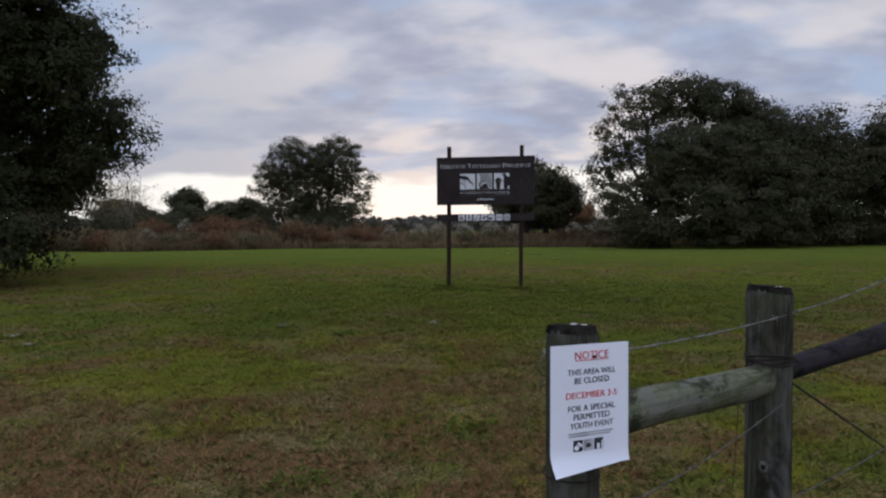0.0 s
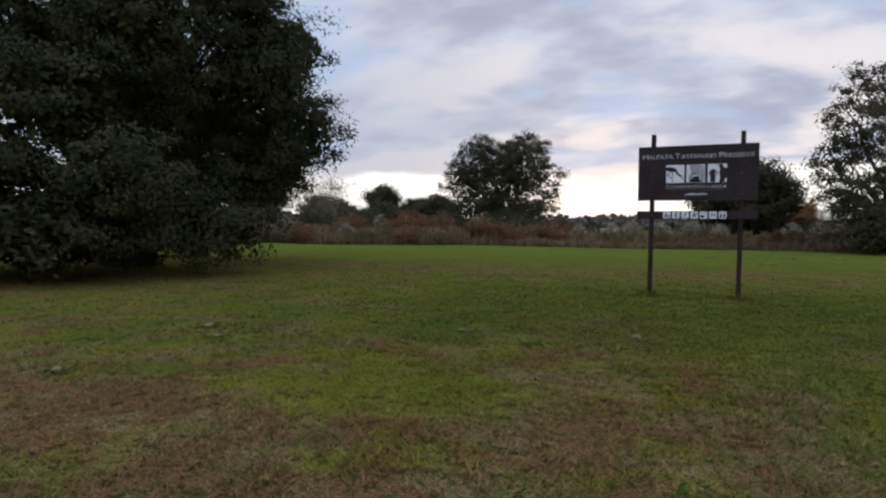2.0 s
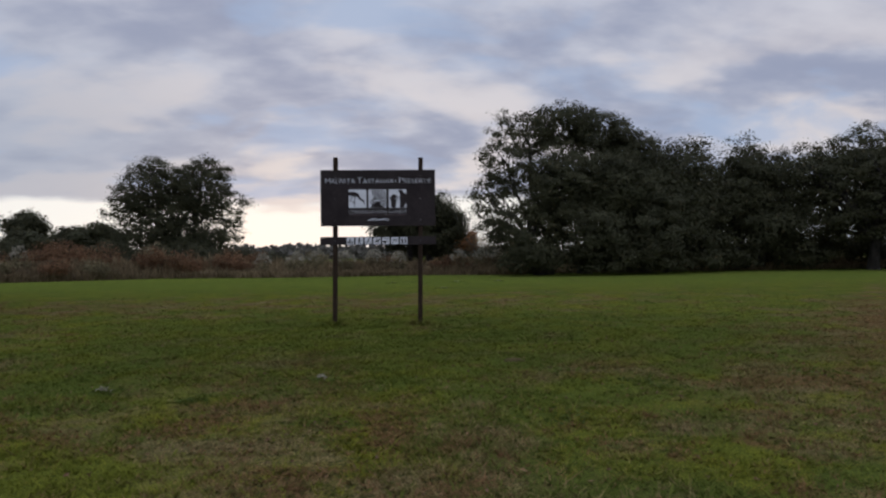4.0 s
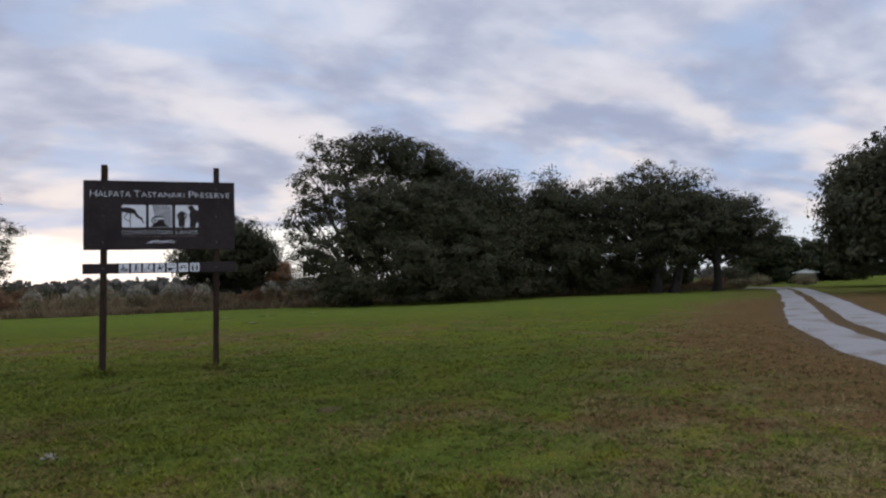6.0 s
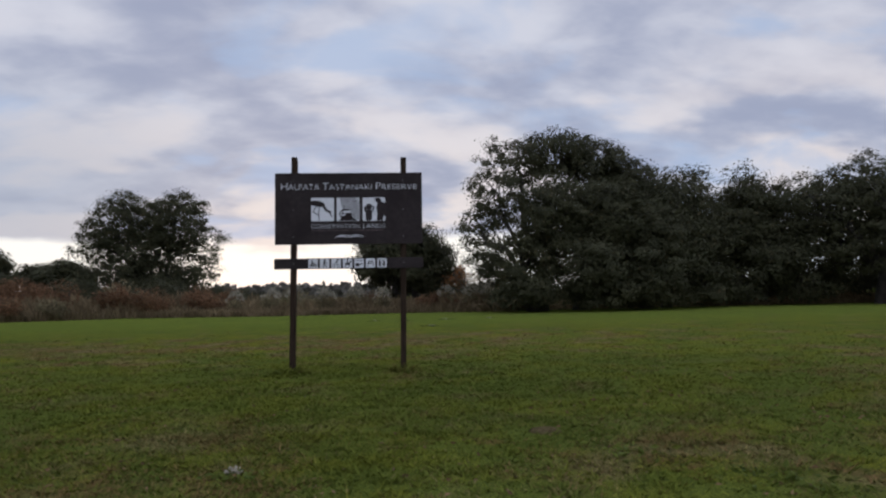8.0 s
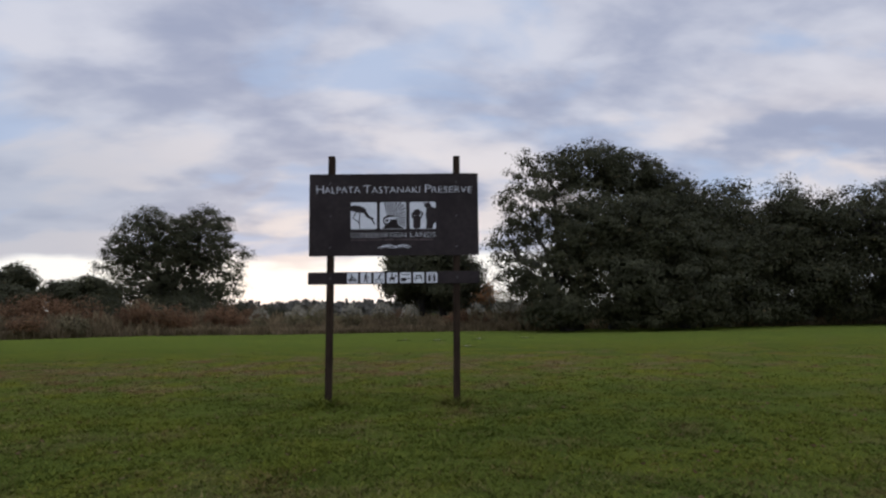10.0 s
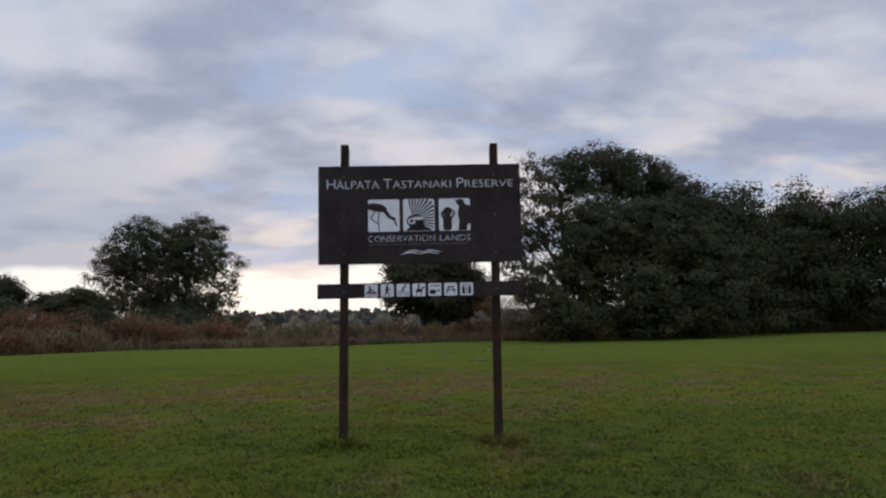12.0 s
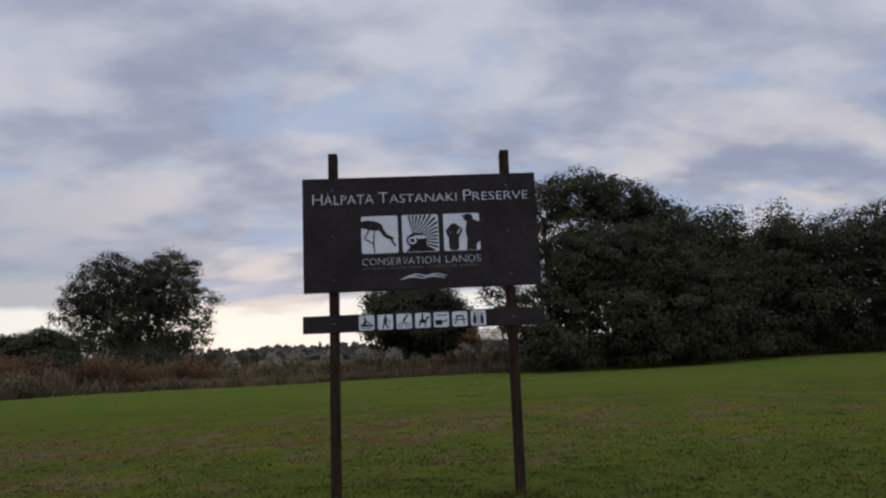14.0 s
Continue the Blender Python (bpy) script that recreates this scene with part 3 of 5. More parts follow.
def make_sign():
    s = empty("preserve_sign", pose(0.285, 16.1, 0.09, 0, 0, -5.8), "large dark brown preserve entrance sign on two wooden posts", "sign")
    front = -0.052
    for u, top in ((-0.935, 3.575), (0.925, 3.565)):
        bm = box(u - 0.049, -0.03, -0.35, u + 0.049, 0.068, top, 0.006)
        for v in bm.verts:
            v.co.x += 0.010 * (v.co.z - 2.4)
            if v.co.z > top - 0.05:
                v.co.z -= (v.co.y + 0.03) * 0.45
        p = part("post", bm, M_SPOST, s, "dark weathered square timber post")
    board = part("panel", box(-1.247, front, 2.07, 1.25, -0.03, 3.293, 0.004), M_SIGN, s, "dark brown panel with white lettering")
    low = part("lower_board", box(-1.26, front + 0.002, 1.655, 1.255, -0.03, 1.835, 0.004), M_SIGN, s, "dark brown board with seven white pictograms")
    # the title, in capitals and small capitals
    words = (("H", 0.103, 1), ("ÁLPATA", 0.526, 0), ("T", 0.103, 1), ("ASTANAKI", 0.715, 0), ("P", 0.085, 1), ("RESERVE", 0.596, 0))
    u = -1.14
    for text, w, big in words:
        h = 0.116 if big else (0.124 if "Á" in text else 0.089)
        letters(text, w, h, M_WHITE, board, u + w / 2, 3.006 + h / 2, front, bold=-0.018)
        u += w + (0.015 if big else 0.052 if "Á" in text else 0.076)
    # three pictures, as plain shapes
    for k, u0 in enumerate((-0.635, -0.205, 0.235)):
        pic = part("picture", plate(rounded(u0, 2.465, u0 + 0.385, 2.865, 0.022), front, 0.002), M_WHITE, board, "white square picture with dark plain shapes")
        shapes = []
        if k == 0:
            shapes = [oval(u0 + 0.11, 2.765, 0.125, 0.052, -12), oval(u0 + 0.035, 2.775, 0.05, 0.045), bar(u0 + 0.19, 2.75, u0 + 0.25, 2.66, 0.045), bar(u0 + 0.24, 2.66, u0 + 0.335, 2.61, 0.038),
                      bar(u0 + 0.30, 2.635, u0 + 0.355, 2.535, 0.02), bar(u0 + 0.09, 2.73, u0 + 0.03, 2.63, 0.014), bar(u0 + 0.03, 2.63, u0 + 0.13, 2.56, 0.013),
                      bar(u0 + 0.14, 2.73, u0 + 0.125, 2.59, 0.014), bar(u0 + 0.125, 2.6, u0 + 0.135, 2.475, 0.014)]
        elif k == 1:
            cu, cv = u0 + 0.12, 2.60
            for j in range(17):
                g = radians(100 - 9.2 * j)
                reach = min(0.26 / max(abs(math.sin(g)), 0.05), 0.255 / max(abs(math.cos(g)), 0.05) if math.cos(g) > 0 else 0.1 / max(abs(math.cos(g)), 0.05), 0.33)
                if math.sin(g) < 0:
                    reach = min(reach, 0.125 / max(abs(math.sin(g)), 0.05))
                shapes.append([(cu, cv + 0.004), (cu + reach * math.cos(g + 0.045), cv + reach * math.sin(g + 0.045)), (cu + reach * math.cos(g - 0.045), cv + reach * math.sin(g - 0.045))])
            shapes += [oval(cu + 0.03, cv - 0.01, 0.11, 0.085), [(u0 + 0.03, 2.47), (u0 + 0.33, 2.47), (u0 + 0.24, 2.56), (u0 + 0.1, 2.54)]]
        else:
            shapes = [rounded(u0 + 0.05, 2.468, u0 + 0.16, 2.66, 0.04), oval(u0 + 0.11, 2.705, 0.055, 0.055), bar(u0 + 0.055, 2.64, u0 + 0.06, 2.72, 0.022),
                      bar(u0 + 0.16, 2.62, u0 + 0.195, 2.70, 0.026), bar(u0 + 0.195, 2.70, u0 + 0.14, 2.73, 0.02), bar(u0 + 0.05, 2.62, u0 + 0.03, 2.69, 0.024), bar(u0 + 0.03, 2.69, u0 + 0.08, 2.72, 0.018), [(u0 + 0.235, 2.468), (u0 + 0.345, 2.468), (u0 + 0.348, 2.53), (u0 + 0.386, 2.56), (u0 + 0.386, 2.77), (u0 + 0.315, 2.80), (u0 + 0.25, 2.77), (u0 + 0.232, 2.68), (u0 + 0.25, 2.58)], oval(u0 + 0.268, 2.815, 0.05, 0.045), bar(u0 + 0.2, 2.835, u0 + 0.27, 2.85, 0.018)]
        for o in shapes:
            part("shape", plate(o, front - 0.002, 0.0012), M_SIGN, pic)
        if k == 1:
            for o in (oval(u0 + 0.105, 2.59, 0.045, 0.04), oval(u0 + 0.185, 2.625, 0.07, 0.018, -4)):
                part("shape", plate(o, front - 0.0032, 0.0012), M_WHITE, pic)
            part("shape", plate(oval(u0 + 0.105, 2.59, 0.026, 0.022), front - 0.0044, 0.0012), M_SIGN, pic)
    letters("CONSERVATION", 0.815, 0.072, M_WHITE, board, -0.2275, 2.378, front, bold=-0.024)
    letters("LANDS", 0.37, 0.072, M_WHITE, board, 0.43, 2.378, front, bold=-0.024)
    u = -0.63
    for w in (0.24, 0.19, 0.15, 0.32, 0.2):
        part("small_print", plate([(u, 2.297), (u + w, 2.297), (u + w, 2.318), (u, 2.318)], front, 0.001), M_RED, board, "faint red line of small print")
        u += w + 0.028
    for k, (u0, v0, w) in enumerate(((-0.25, 2.19, 0.27), (-0.21, 2.212, 0.27), (-0.03, 2.19, 0.27), (0.0, 2.212, 0.26))):
        up, dn = [], []
        for q in range(13):
            f = q / 12
            v = v0 + 0.010 * math.sin(f * 2 * math.pi - 1.6)
            t = 0.012 * math.sin(math.pi * f) ** 0.7
            up.append((u0 + w * f, v + t + 0.0005)), dn.append((u0 + w * f, v - 0.0005))
        part("wave_mark", plate(up + dn[::-1], front - 0.0004 * k, 0.001), M_WHITE, board)
    # seven pictograms
    for k in range(7):
        u0 = -0.685 + k * 0.1935
        pic = part("pictogram", plate(rounded(u0, 1.668, u0 + 0.158, 1.822, 0.016), front + 0.002, 0.002), M_WHITE, low, "white square pictogram with a dark plain shape")
        c = u0 + 0.079
        shapes = (
            [[(u0 + 0.02, 1.705), (u0 + 0.14, 1.705), (u0 + 0.15, 1.725), (u0 + 0.012, 1.73)], bar(u0 + 0.05, 1.725, u0 + 0.075, 1.775, 0.026), bar(u0 + 0.07, 1.755, u0 + 0.125, 1.735, 0.012), oval(u0 + 0.06, 1.79, 0.013, 0.013), bar(u0 + 0.02, 1.69, u0 + 0.14, 1.69, 0.008)],
            [bar(c, 1.79, c - 0.005, 1.735, 0.034), bar(c - 0.004, 1.74, c - 0.03, 1.68, 0.016), bar(c, 1.74, c + 0.025, 1.68, 0.016), oval(c + 0.004, 1.803, 0.013, 0.013), bar(c + 0.005, 1.77, c + 0.038, 1.75, 0.01), bar(c + 0.04, 1.765, c + 0.045, 1.68, 0.005)],
            [oval(c - 0.038, 1.705, 0.026, 0.026), oval(c + 0.038, 1.705, 0.026, 0.026), bar(c - 0.035, 1.705, c, 1.74, 0.01), bar(c, 1.74, c + 0.035, 1.705, 0.01), bar(c - 0.01, 1.745, c + 0.02, 1.785, 0.022), oval(c + 0.03, 1.80, 0.013, 0.013)],
            [oval(c, 1.735, 0.042, 0.02), bar(c - 0.03, 1.73, c - 0.035, 1.68, 0.012), bar(c + 0.022, 1.73, c + 0.03, 1.68, 0.012), bar(c + 0.03, 1.74, c + 0.05, 1.775, 0.018), oval(c + 0.056, 1.775, 0.018, 0.009, -20), bar(c - 0.005, 1.745, c - 0.005, 1.79, 0.022), oval(c - 0.002, 1.803, 0.012, 0.012)],
            [rounded(u0 + 0.015, 1.69, u0 + 0.09, 1.745, 0.016), bar(u0 + 0.02, 1.79, u0 + 0.14, 1.79, 0.012), bar(u0 + 0.09, 1.72, u0 + 0.125, 1.735, 0.012), oval(u0 + 0.13, 1.735, 0.01, 0.014)],
            [bar(c - 0.045, 1.775, c + 0.045, 1.775, 0.016), bar(c - 0.065, 1.737, c + 0.065, 1.737, 0.012), bar(c - 0.025, 1.77, c - 0.05, 1.69, 0.012), bar(c + 0.025, 1.77, c + 0.05, 1.69, 0.012)],
            [bar(c, 1.68, c, 1.81, 0.008), rounded(c - 0.055, 1.685, c - 0.02, 1.775, 0.012), rounded(c + 0.02, 1.685, c + 0.055, 1.775, 0.012), oval(c - 0.037, 1.792, 0.012, 0.012), oval(c + 0.037, 1.792, 0.012, 0.012)],
        )[k]
        for o in shapes:
            part("shape", plate(o, front, 0.0012), M_SIGN, pic)
        if k == 2:
            for o in (oval(c - 0.038, 1.705, 0.017, 0.017), oval(c + 0.038, 1.705, 0.017, 0.017)):
                part("shape", plate(o, front - 0.0012, 0.001), M_WHITE, pic)
    for u in (-0.935, 0.925):
        for v in (3.16, 2.66, 2.2, 1.745):
            bm = bmesh.new()
            f = front + (0.002 if v < 2 else 0)
            bmesh.ops.create_cone(bm, cap_ends=True, segments=8, radius1=0.011, radius2=0.007, depth=0.008, matrix=pose(u, f - 0.004, v, 90))
            part("bolt", bm, M_BOLT, board if v > 2 else low, "small galvanised bolt head")
    return s


make_sign()

# ---- fence with the paper notice ----


def fence_post(x, y, top, r, seed, label, lichen):
    rng = random.Random(seed)
    turn = rng.uniform(0, 90)
    p = empty("fence_post", pose(x, y, 0, 0, 0, turn), label, "fence post", "wooden fence")
    bm = bmesh.new()
    rings, sides = [], 22
    phase = [rng.uniform(0, 6) for _ in range(4)]
    zs = [-0.4, 0.0, 0.2, 0.45, 0.7, 0.95, top - 0.1, top - 0.015, top]
    for i, z in enumerate(zs):
        ring = []
        for s in range(sides):
            g = 2 * math.pi * s / sides
            rr = r * (1 + 0.03 * math.sin(3 * g + phase[0]) + 0.02 * math.sin(5 * g + phase[1] + z) + (0.04 if i < 2 else 0)) * (0.93 if z == top else 1)
            ring.append(bm.verts.new((rr * math.cos(g), rr * math.sin(g), z + (0.008 * math.sin(g + phase[2]) if i > 6 else 0))))
        rings.append(ring)
    for a, b in zip(rings[:-1], rings[1:]):
        for s in range(sides):
            bm.faces.new((a[s], a[(s + 1) % sides], b[(s + 1) % sides], b[s]))
    bm.faces.new(rings[0][::-1])
    bm.faces.new(rings[-1])
    part("shaft", bm, M_POST, p, smooth=True)
    for g, z in ((236 - turn, 0.75), (rng.uniform(0, 360), 0.44)):
        bm = bmesh.new()
        bmesh.ops.create_icosphere(bm, subdivisions=2, radius=1, matrix=pose(r * math.cos(radians(g)), r * math.sin(radians(g)), z, 0, 0, g) @ Matrix.Diagonal((0.006, 0.015, 0.023, 1)))
        knot = part("knot", bm, M_KNOT, p, "pale worn knot", smooth=True)
        bm = bmesh.new()
        bmesh.ops.create_icosphere(bm, subdivisions=2, radius=1, matrix=pose((r + 0.004) * math.cos(radians(g)), (r + 0.004) * math.sin(radians(g)), z, 0, 0, g) @ Matrix.Diagonal((0.004, 0.008, 0.010, 1)))
        part("heart", bm, M_POSTTOP, knot, "dark knot heart", smooth=True)
    bm = bmesh.new()
    bmesh.ops.create_cone(bm, cap_ends=True, segments=22, radius1=r * 0.99, radius2=r * 0.9, depth=0.02, matrix=pose(0, 0, top + 0.004))
    for v in bm.verts:
        v.co.z += 0.007 * math.sin(math.atan2(v.co.y, v.co.x) + phase[2]) + rng.uniform(-0.002, 0.002)
    part("end_grain", bm, M_POSTTOP, p, "blackened end grain")
    for _ in range(lichen):
        bm = bmesh.new()
        bmesh.ops.create_icosphere(bm, subdivisions=1, radius=1, matrix=Matrix.LocRotScale((rng.uniform(-0.5, 0.5) * r, rng.uniform(-0.8, 0.2) * r, top + 0.0145), None, (rng.uniform(0.004, 0.012), rng.uniform(0.002, 0.006), 0.002)))
        part("lichen", bm, M_LICHEN, p, "white lichen patch")
    return p


P1, P2, P3 = Vector((0.432, 0.912, 0)), Vector((1.229, 1.69, 0)), Vector((2.95, 3.45, 0))
fence_post(P1.x, P1.y, 1.335, 0.064, 3, "weathered grey round fence post at the fence's end, notice on it", 4)
fence_post(P2.x, P2.y, 1.358, 0.076, 5, "weathered grey-green round fence post with dark streaks", 2)
fence_post(P3.x, P3.y, 1.37, 0.075, 8, "weathered grey round fence post", 1)


def fence_rail(a, b, r0, r1, mat, label, seed):
    rng = random.Random(seed)
    a, b = Vector(a), Vector(b)
    n = (b - a).length
    pts, radii = [], []
    for k in range(9):
        f = k / 8
        pts.append((n * f, 0.006 * math.sin(f * 5 + seed), 0.008 * math.sin(f * 3.4 + seed)))
        radii.append((r0 + (r1 - r0) * f) * (1 + rng.uniform(-0.025, 0.025)))
    pts = [(-0.004, *pts[0][1:])] + pts + [(n + 0.004, *pts[-1][1:])]
    radii = [r0 * 0.9] + radii + [r1 * 0.9]
    turn = (b - a).to_track_quat("X", "Z").to_matrix().to_4x4()
    ob = new("fence_rail", tubes_mesh("fence_rail", [(pts, radii)], mat, 18, 0.03, rng, True))
    ob.matrix_basis = Matrix.Translation(a) @ turn
    return tagged(ob, label, "fence rail", "wooden fence")


fence_rail((0.475, 0.955, 1.088), (1.175, 1.635, 1.058), 0.053, 0.054, M_RAIL, "round grey-green mossy fence rail between two posts", 1)
fence_rail((1.265, 1.735, 1.04), (2.9, 3.4, 1.034), 0.038, 0.078, M_RAILDARK, "round blackened fence rail between two posts", 2)


def wire(points, label, mat=M_WIRE, barbs=True, seed=0, r=0.0013, sag=0.0):
    """Two twisted strands through the points, with four-pointed barbs."""
    rng = random.Random(seed)
    pts = []
    for a, b in zip(points[:-1], points[1:]):
        a, b = Vector(a), Vector(b)
        n = max(2, int((b - a).length / 0.03))
        pts += [a.lerp(b, k / n) - Vector((0, 0, sag * math.sin(math.pi * k / n) * (b - a).length)) for k in range(n)]
    pts.append(Vector(points[-1]))
    thing = empty("barbed_wire" if barbs else "brace_wire", pose(*pts[0]), label, "wire", "wooden fence")
    o = pts[0]
    for s in (0, 1) if barbs else (0,):
        path = []
        for i, p in enumerate(pts):
            g = i * 0.9 + s * math.pi
            path.append(p - o + Vector((0, math.cos(g), math.sin(g))) * (r * 0.9 if barbs else 0))
        part("strand", tubes_mesh("strand", [(path, [r] * len(path))], mat, 5), mat, thing)
    if barbs:
        i = 3
        while i < len(pts) - 1:
            p, d = pts[i] - o, (pts[i + 1] - pts[i]).normalized()
            e = d.orthogonal().normalized()
            e.rotate(Matrix.Rotation(rng.uniform(0, 6), 3, d))
            q = d.cross(e)
            tubes = [([p + d * 0.003 + e * k * 0.014, p + d * 0.003, ], [0.0006, r]) for k in (1, -1)]
            tubes += [([p - d * 0.003 + q * k * 0.014, p - d * 0.003], [0.0006, r]) for k in (1, -1)]
            coil = [(p + d * (f * 0.01 - 0.005) + (e * math.cos(f * 12) + q * math.sin(f * 12)) * r * 2.1) for f in (k / 10 for k in range(11))]
            tubes.append((coil, [0.001] * 11))
            part("barb", tubes_mesh("barb", tubes, mat, 4), mat, thing)
            i += rng.choice((4, 4, 5))
    return thing


def around(c, r, z, a0, a1, n=7):
    return [(c.x + r * math.cos(radians(a0 + (a1 - a0) * k / n)), c.y + r * math.sin(radians(a0 + (a1 - a0) * k / n)), z) for k in range(n + 1)]


wire(around(P1, 0.067, 1.285, 200, -40) + [(1.235, 1.605, 1.276), (1.33, 1.68, 1.288), (1.8, 2.16, 1.312), (2.4, 2.78, 1.378), (2.99, 3.38, 1.49)], "galvanised barbed wire strand along the fence top", seed=1, sag=0.008)
wire(around(P1, 0.067, 0.89, 200, -40) + [(1.235, 1.608, 0.97), (1.31, 1.665, 0.975)], "dull grey barbed wire strand in the middle of the fence", M_DULLWIRE, seed=2, sag=0.02)
wire([(0.49, 0.88, 0.59), (1.235, 1.605, 0.625), (1.33, 1.68, 0.63), (2.99, 3.38, 0.52)], "dull grey barbed wire strand low on the fence", M_DULLWIRE, seed=3, sag=0.015)
wire([(1.265, 1.645, 1.055), (2.9, 3.35, 0.05)], "dark rusty brace wire slanting down between fence posts", M_RUSTWIRE, False, 4, 0.0042)
wire([(1.03, 1.44, 1.03), (1.02, 1.45, 0.79), (1.0, 1.43, 0.64), (1.02, 1.42, 0.51)], "thin dark wire stay hanging between the fence strands", M_RUSTWIRE, False, 5, 0.0012)
wire([(x, y, 1.102 + 0.034 * k / 56 + 0.006 * math.sin(k)) for k, (x, y, z) in enumerate(around(P2, 0.0795, 1.12, 0, 1440, 56))], "dark rusty wire wound four times round a fence post", M_RUSTWIRE, False, 6, 0.0032)
wire([(P1.x - 0.066, P1.y - 0.022, 1.287), (P1.x - 0.080, P1.y - 0.035, 1.262), (P1.x - 0.070, P1.y - 0.040, 1.225), (P1.x - 0.078, P1.y - 0.038, 1.195)], "short galvanised wire tail at a fence post", M_WIRE, False, 8, 0.0016)
wire(around(P1, 0.068, 0.99, 0, 360, 14), "dark rusty wire loop round a fence post", M_RUSTWIRE, False, 7, 0.0025)


def make_notice():
    n = empty("paper_notice", Matrix.Translation((0.4645, 0.8405, 1.173)) @ pose(0, 0, 0, -1.5, 1.2, 28.0), "white printed paper notice nailed to a fence post", "notice")
    bm = bmesh.new()
    nu, nv, w, h = 12, 16, 0.216, 0.285

    def bend(f, g):
        y = 0.0
        if g < 0.14:
            y -= 0.9 * (0.14 - g) ** 2 * (1.3 - f)
        if f > 0.9:
            y -= 0.5 * (f - 0.9) ** 2
        return (w * (f - 0.5), y, h * (g - 0.5) - (0.012 * (0.5 - f) if g < 0.05 else 0))
    grid = [[[bm.verts.new((c[0], c[1] + k * 0.0004, c[2])) for c in [bend(i / nu, j / nv)]][0] for i in range(nu + 1) for j in range(nv + 1)] for k in (0, 1)]
    idx = lambda i, j: i * (nv + 1) + j
    for i in range(nu):
        for j in range(nv):
            q = (idx(i, j), idx(i + 1, j), idx(i + 1, j + 1), idx(i, j + 1))
            bm.faces.new([grid[0][k] for k in q]), bm.faces.new([grid[1][k] for k in reversed(q)])
    sheet = part("sheet", bm, M_PAPER, n, smooth=True)
    f = -0.0006
    for text, mat, width, high, v in (("NOTICE", M_REDINK, 0.43, 0.0185, 0.09), ("THIS AREA WILL", M_INK, 0.61, 0.0135, 0.213), ("BE CLOSED", M_INK, 0.44, 0.0135, 0.278), ("DECEMBER 3-5", M_REDINK, 0.65, 0.0145, 0.388),
                                      ("FOR A SPECIAL", M_INK, 0.60, 0.0135, 0.485), ("PERMITTED", M_INK, 0.46, 0.0135, 0.55), ("YOUTH EVENT", M_INK, 0.55, 0.0135, 0.615)):
        for du in (-0.00035, 0.00035):
            letters(text, width * 0.221, high, mat, sheet, 0.006 + du, h * (0.5 - 0.09 - (v - 0.09) * 1.07), f + du * 0.3, depth=0.0003, bold=0.0)
    under = [(-0.040, 0.1045), (0.052, 0.1045), (0.052, 0.1062), (-0.040, 0.1062)]
    part("underline", plate(under, f, 0.0003), M_REDINK, sheet)
    for v, a, b in ((0.715, -0.06, 0.066), (0.735, -0.058, 0.058), (0.895, -0.04, 0.045), (0.955, -0.01, 0.014)):
        part("small_print", plate([(a, h * (0.5 - v) - 0.002), (b, h * (0.5 - v) - 0.002), (b, h * (0.5 - v) + 0.002), (a, h * (0.5 - v) + 0.002)], f, 0.0003), M_GREYINK if v < 0.95 else M_INK, sheet, "grey line of small print")
    for k in range(3):
        u0, v0 = -0.046 + k * 0.029, h * (0.5 - 0.86)
        part("mark", plate([(u0, v0), (u0 + 0.026, v0), (u0 + 0.026, v0 + 0.026), (u0, v0 + 0.026)], f, 0.0003), M_INK if k != 1 else M_GREYINK, sheet)
        for o in ((oval(u0 + 0.009, v0 + 0.009, 0.007, 0.006), bar(u0 + 0.012, v0 + 0.02, u0 + 0.024, v0 + 0.012, 0.006)), (oval(u0 + 0.013, v0 + 0.012, 0.008, 0.005),), (bar(u0 + 0.012, v0 + 0.001, u0 + 0.012, v0 + 0.014, 0.008), bar(u0 + 0.023, v0 + 0.001, u0 + 0.023, v0 + 0.02, 0.004)))[k]:
            part("mark", plate(o, f - 0.0003, 0.0003), M_PAPER if k != 1 else M_INK, sheet)
    bm = bmesh.new()
    bmesh.ops.create_cone(bm, cap_ends=True, segments=10, radius1=0.004, radius2=0.003, depth=0.006, matrix=pose(0.012, -0.003, 0.112, 90))
    part("nail", bm, M_RUSTWIRE, n, "dark nail head")
    return n


make_notice()

# ---- trees ----


def bent(a, b, rng, n=6, sway=0.12, rise=0.0):
    a, b = np.array(a, float), np.array(b, float)
    k = np.linalg.norm(b - a)
    o1, o2 = rng.normal(size=3) * sway * k, rng.normal(size=3) * sway * k * 0.5
    pts = []
    for f in np.linspace(0, 1, n):
        pts.append(tuple(a + (b - a) * f + o1 * math.sin(math.pi * f) * 0.5 + o2 * math.sin(2 * math.pi * f) * 0.5 + np.array((0, 0, rise * k * math.sin(math.pi * f)))))
    return pts


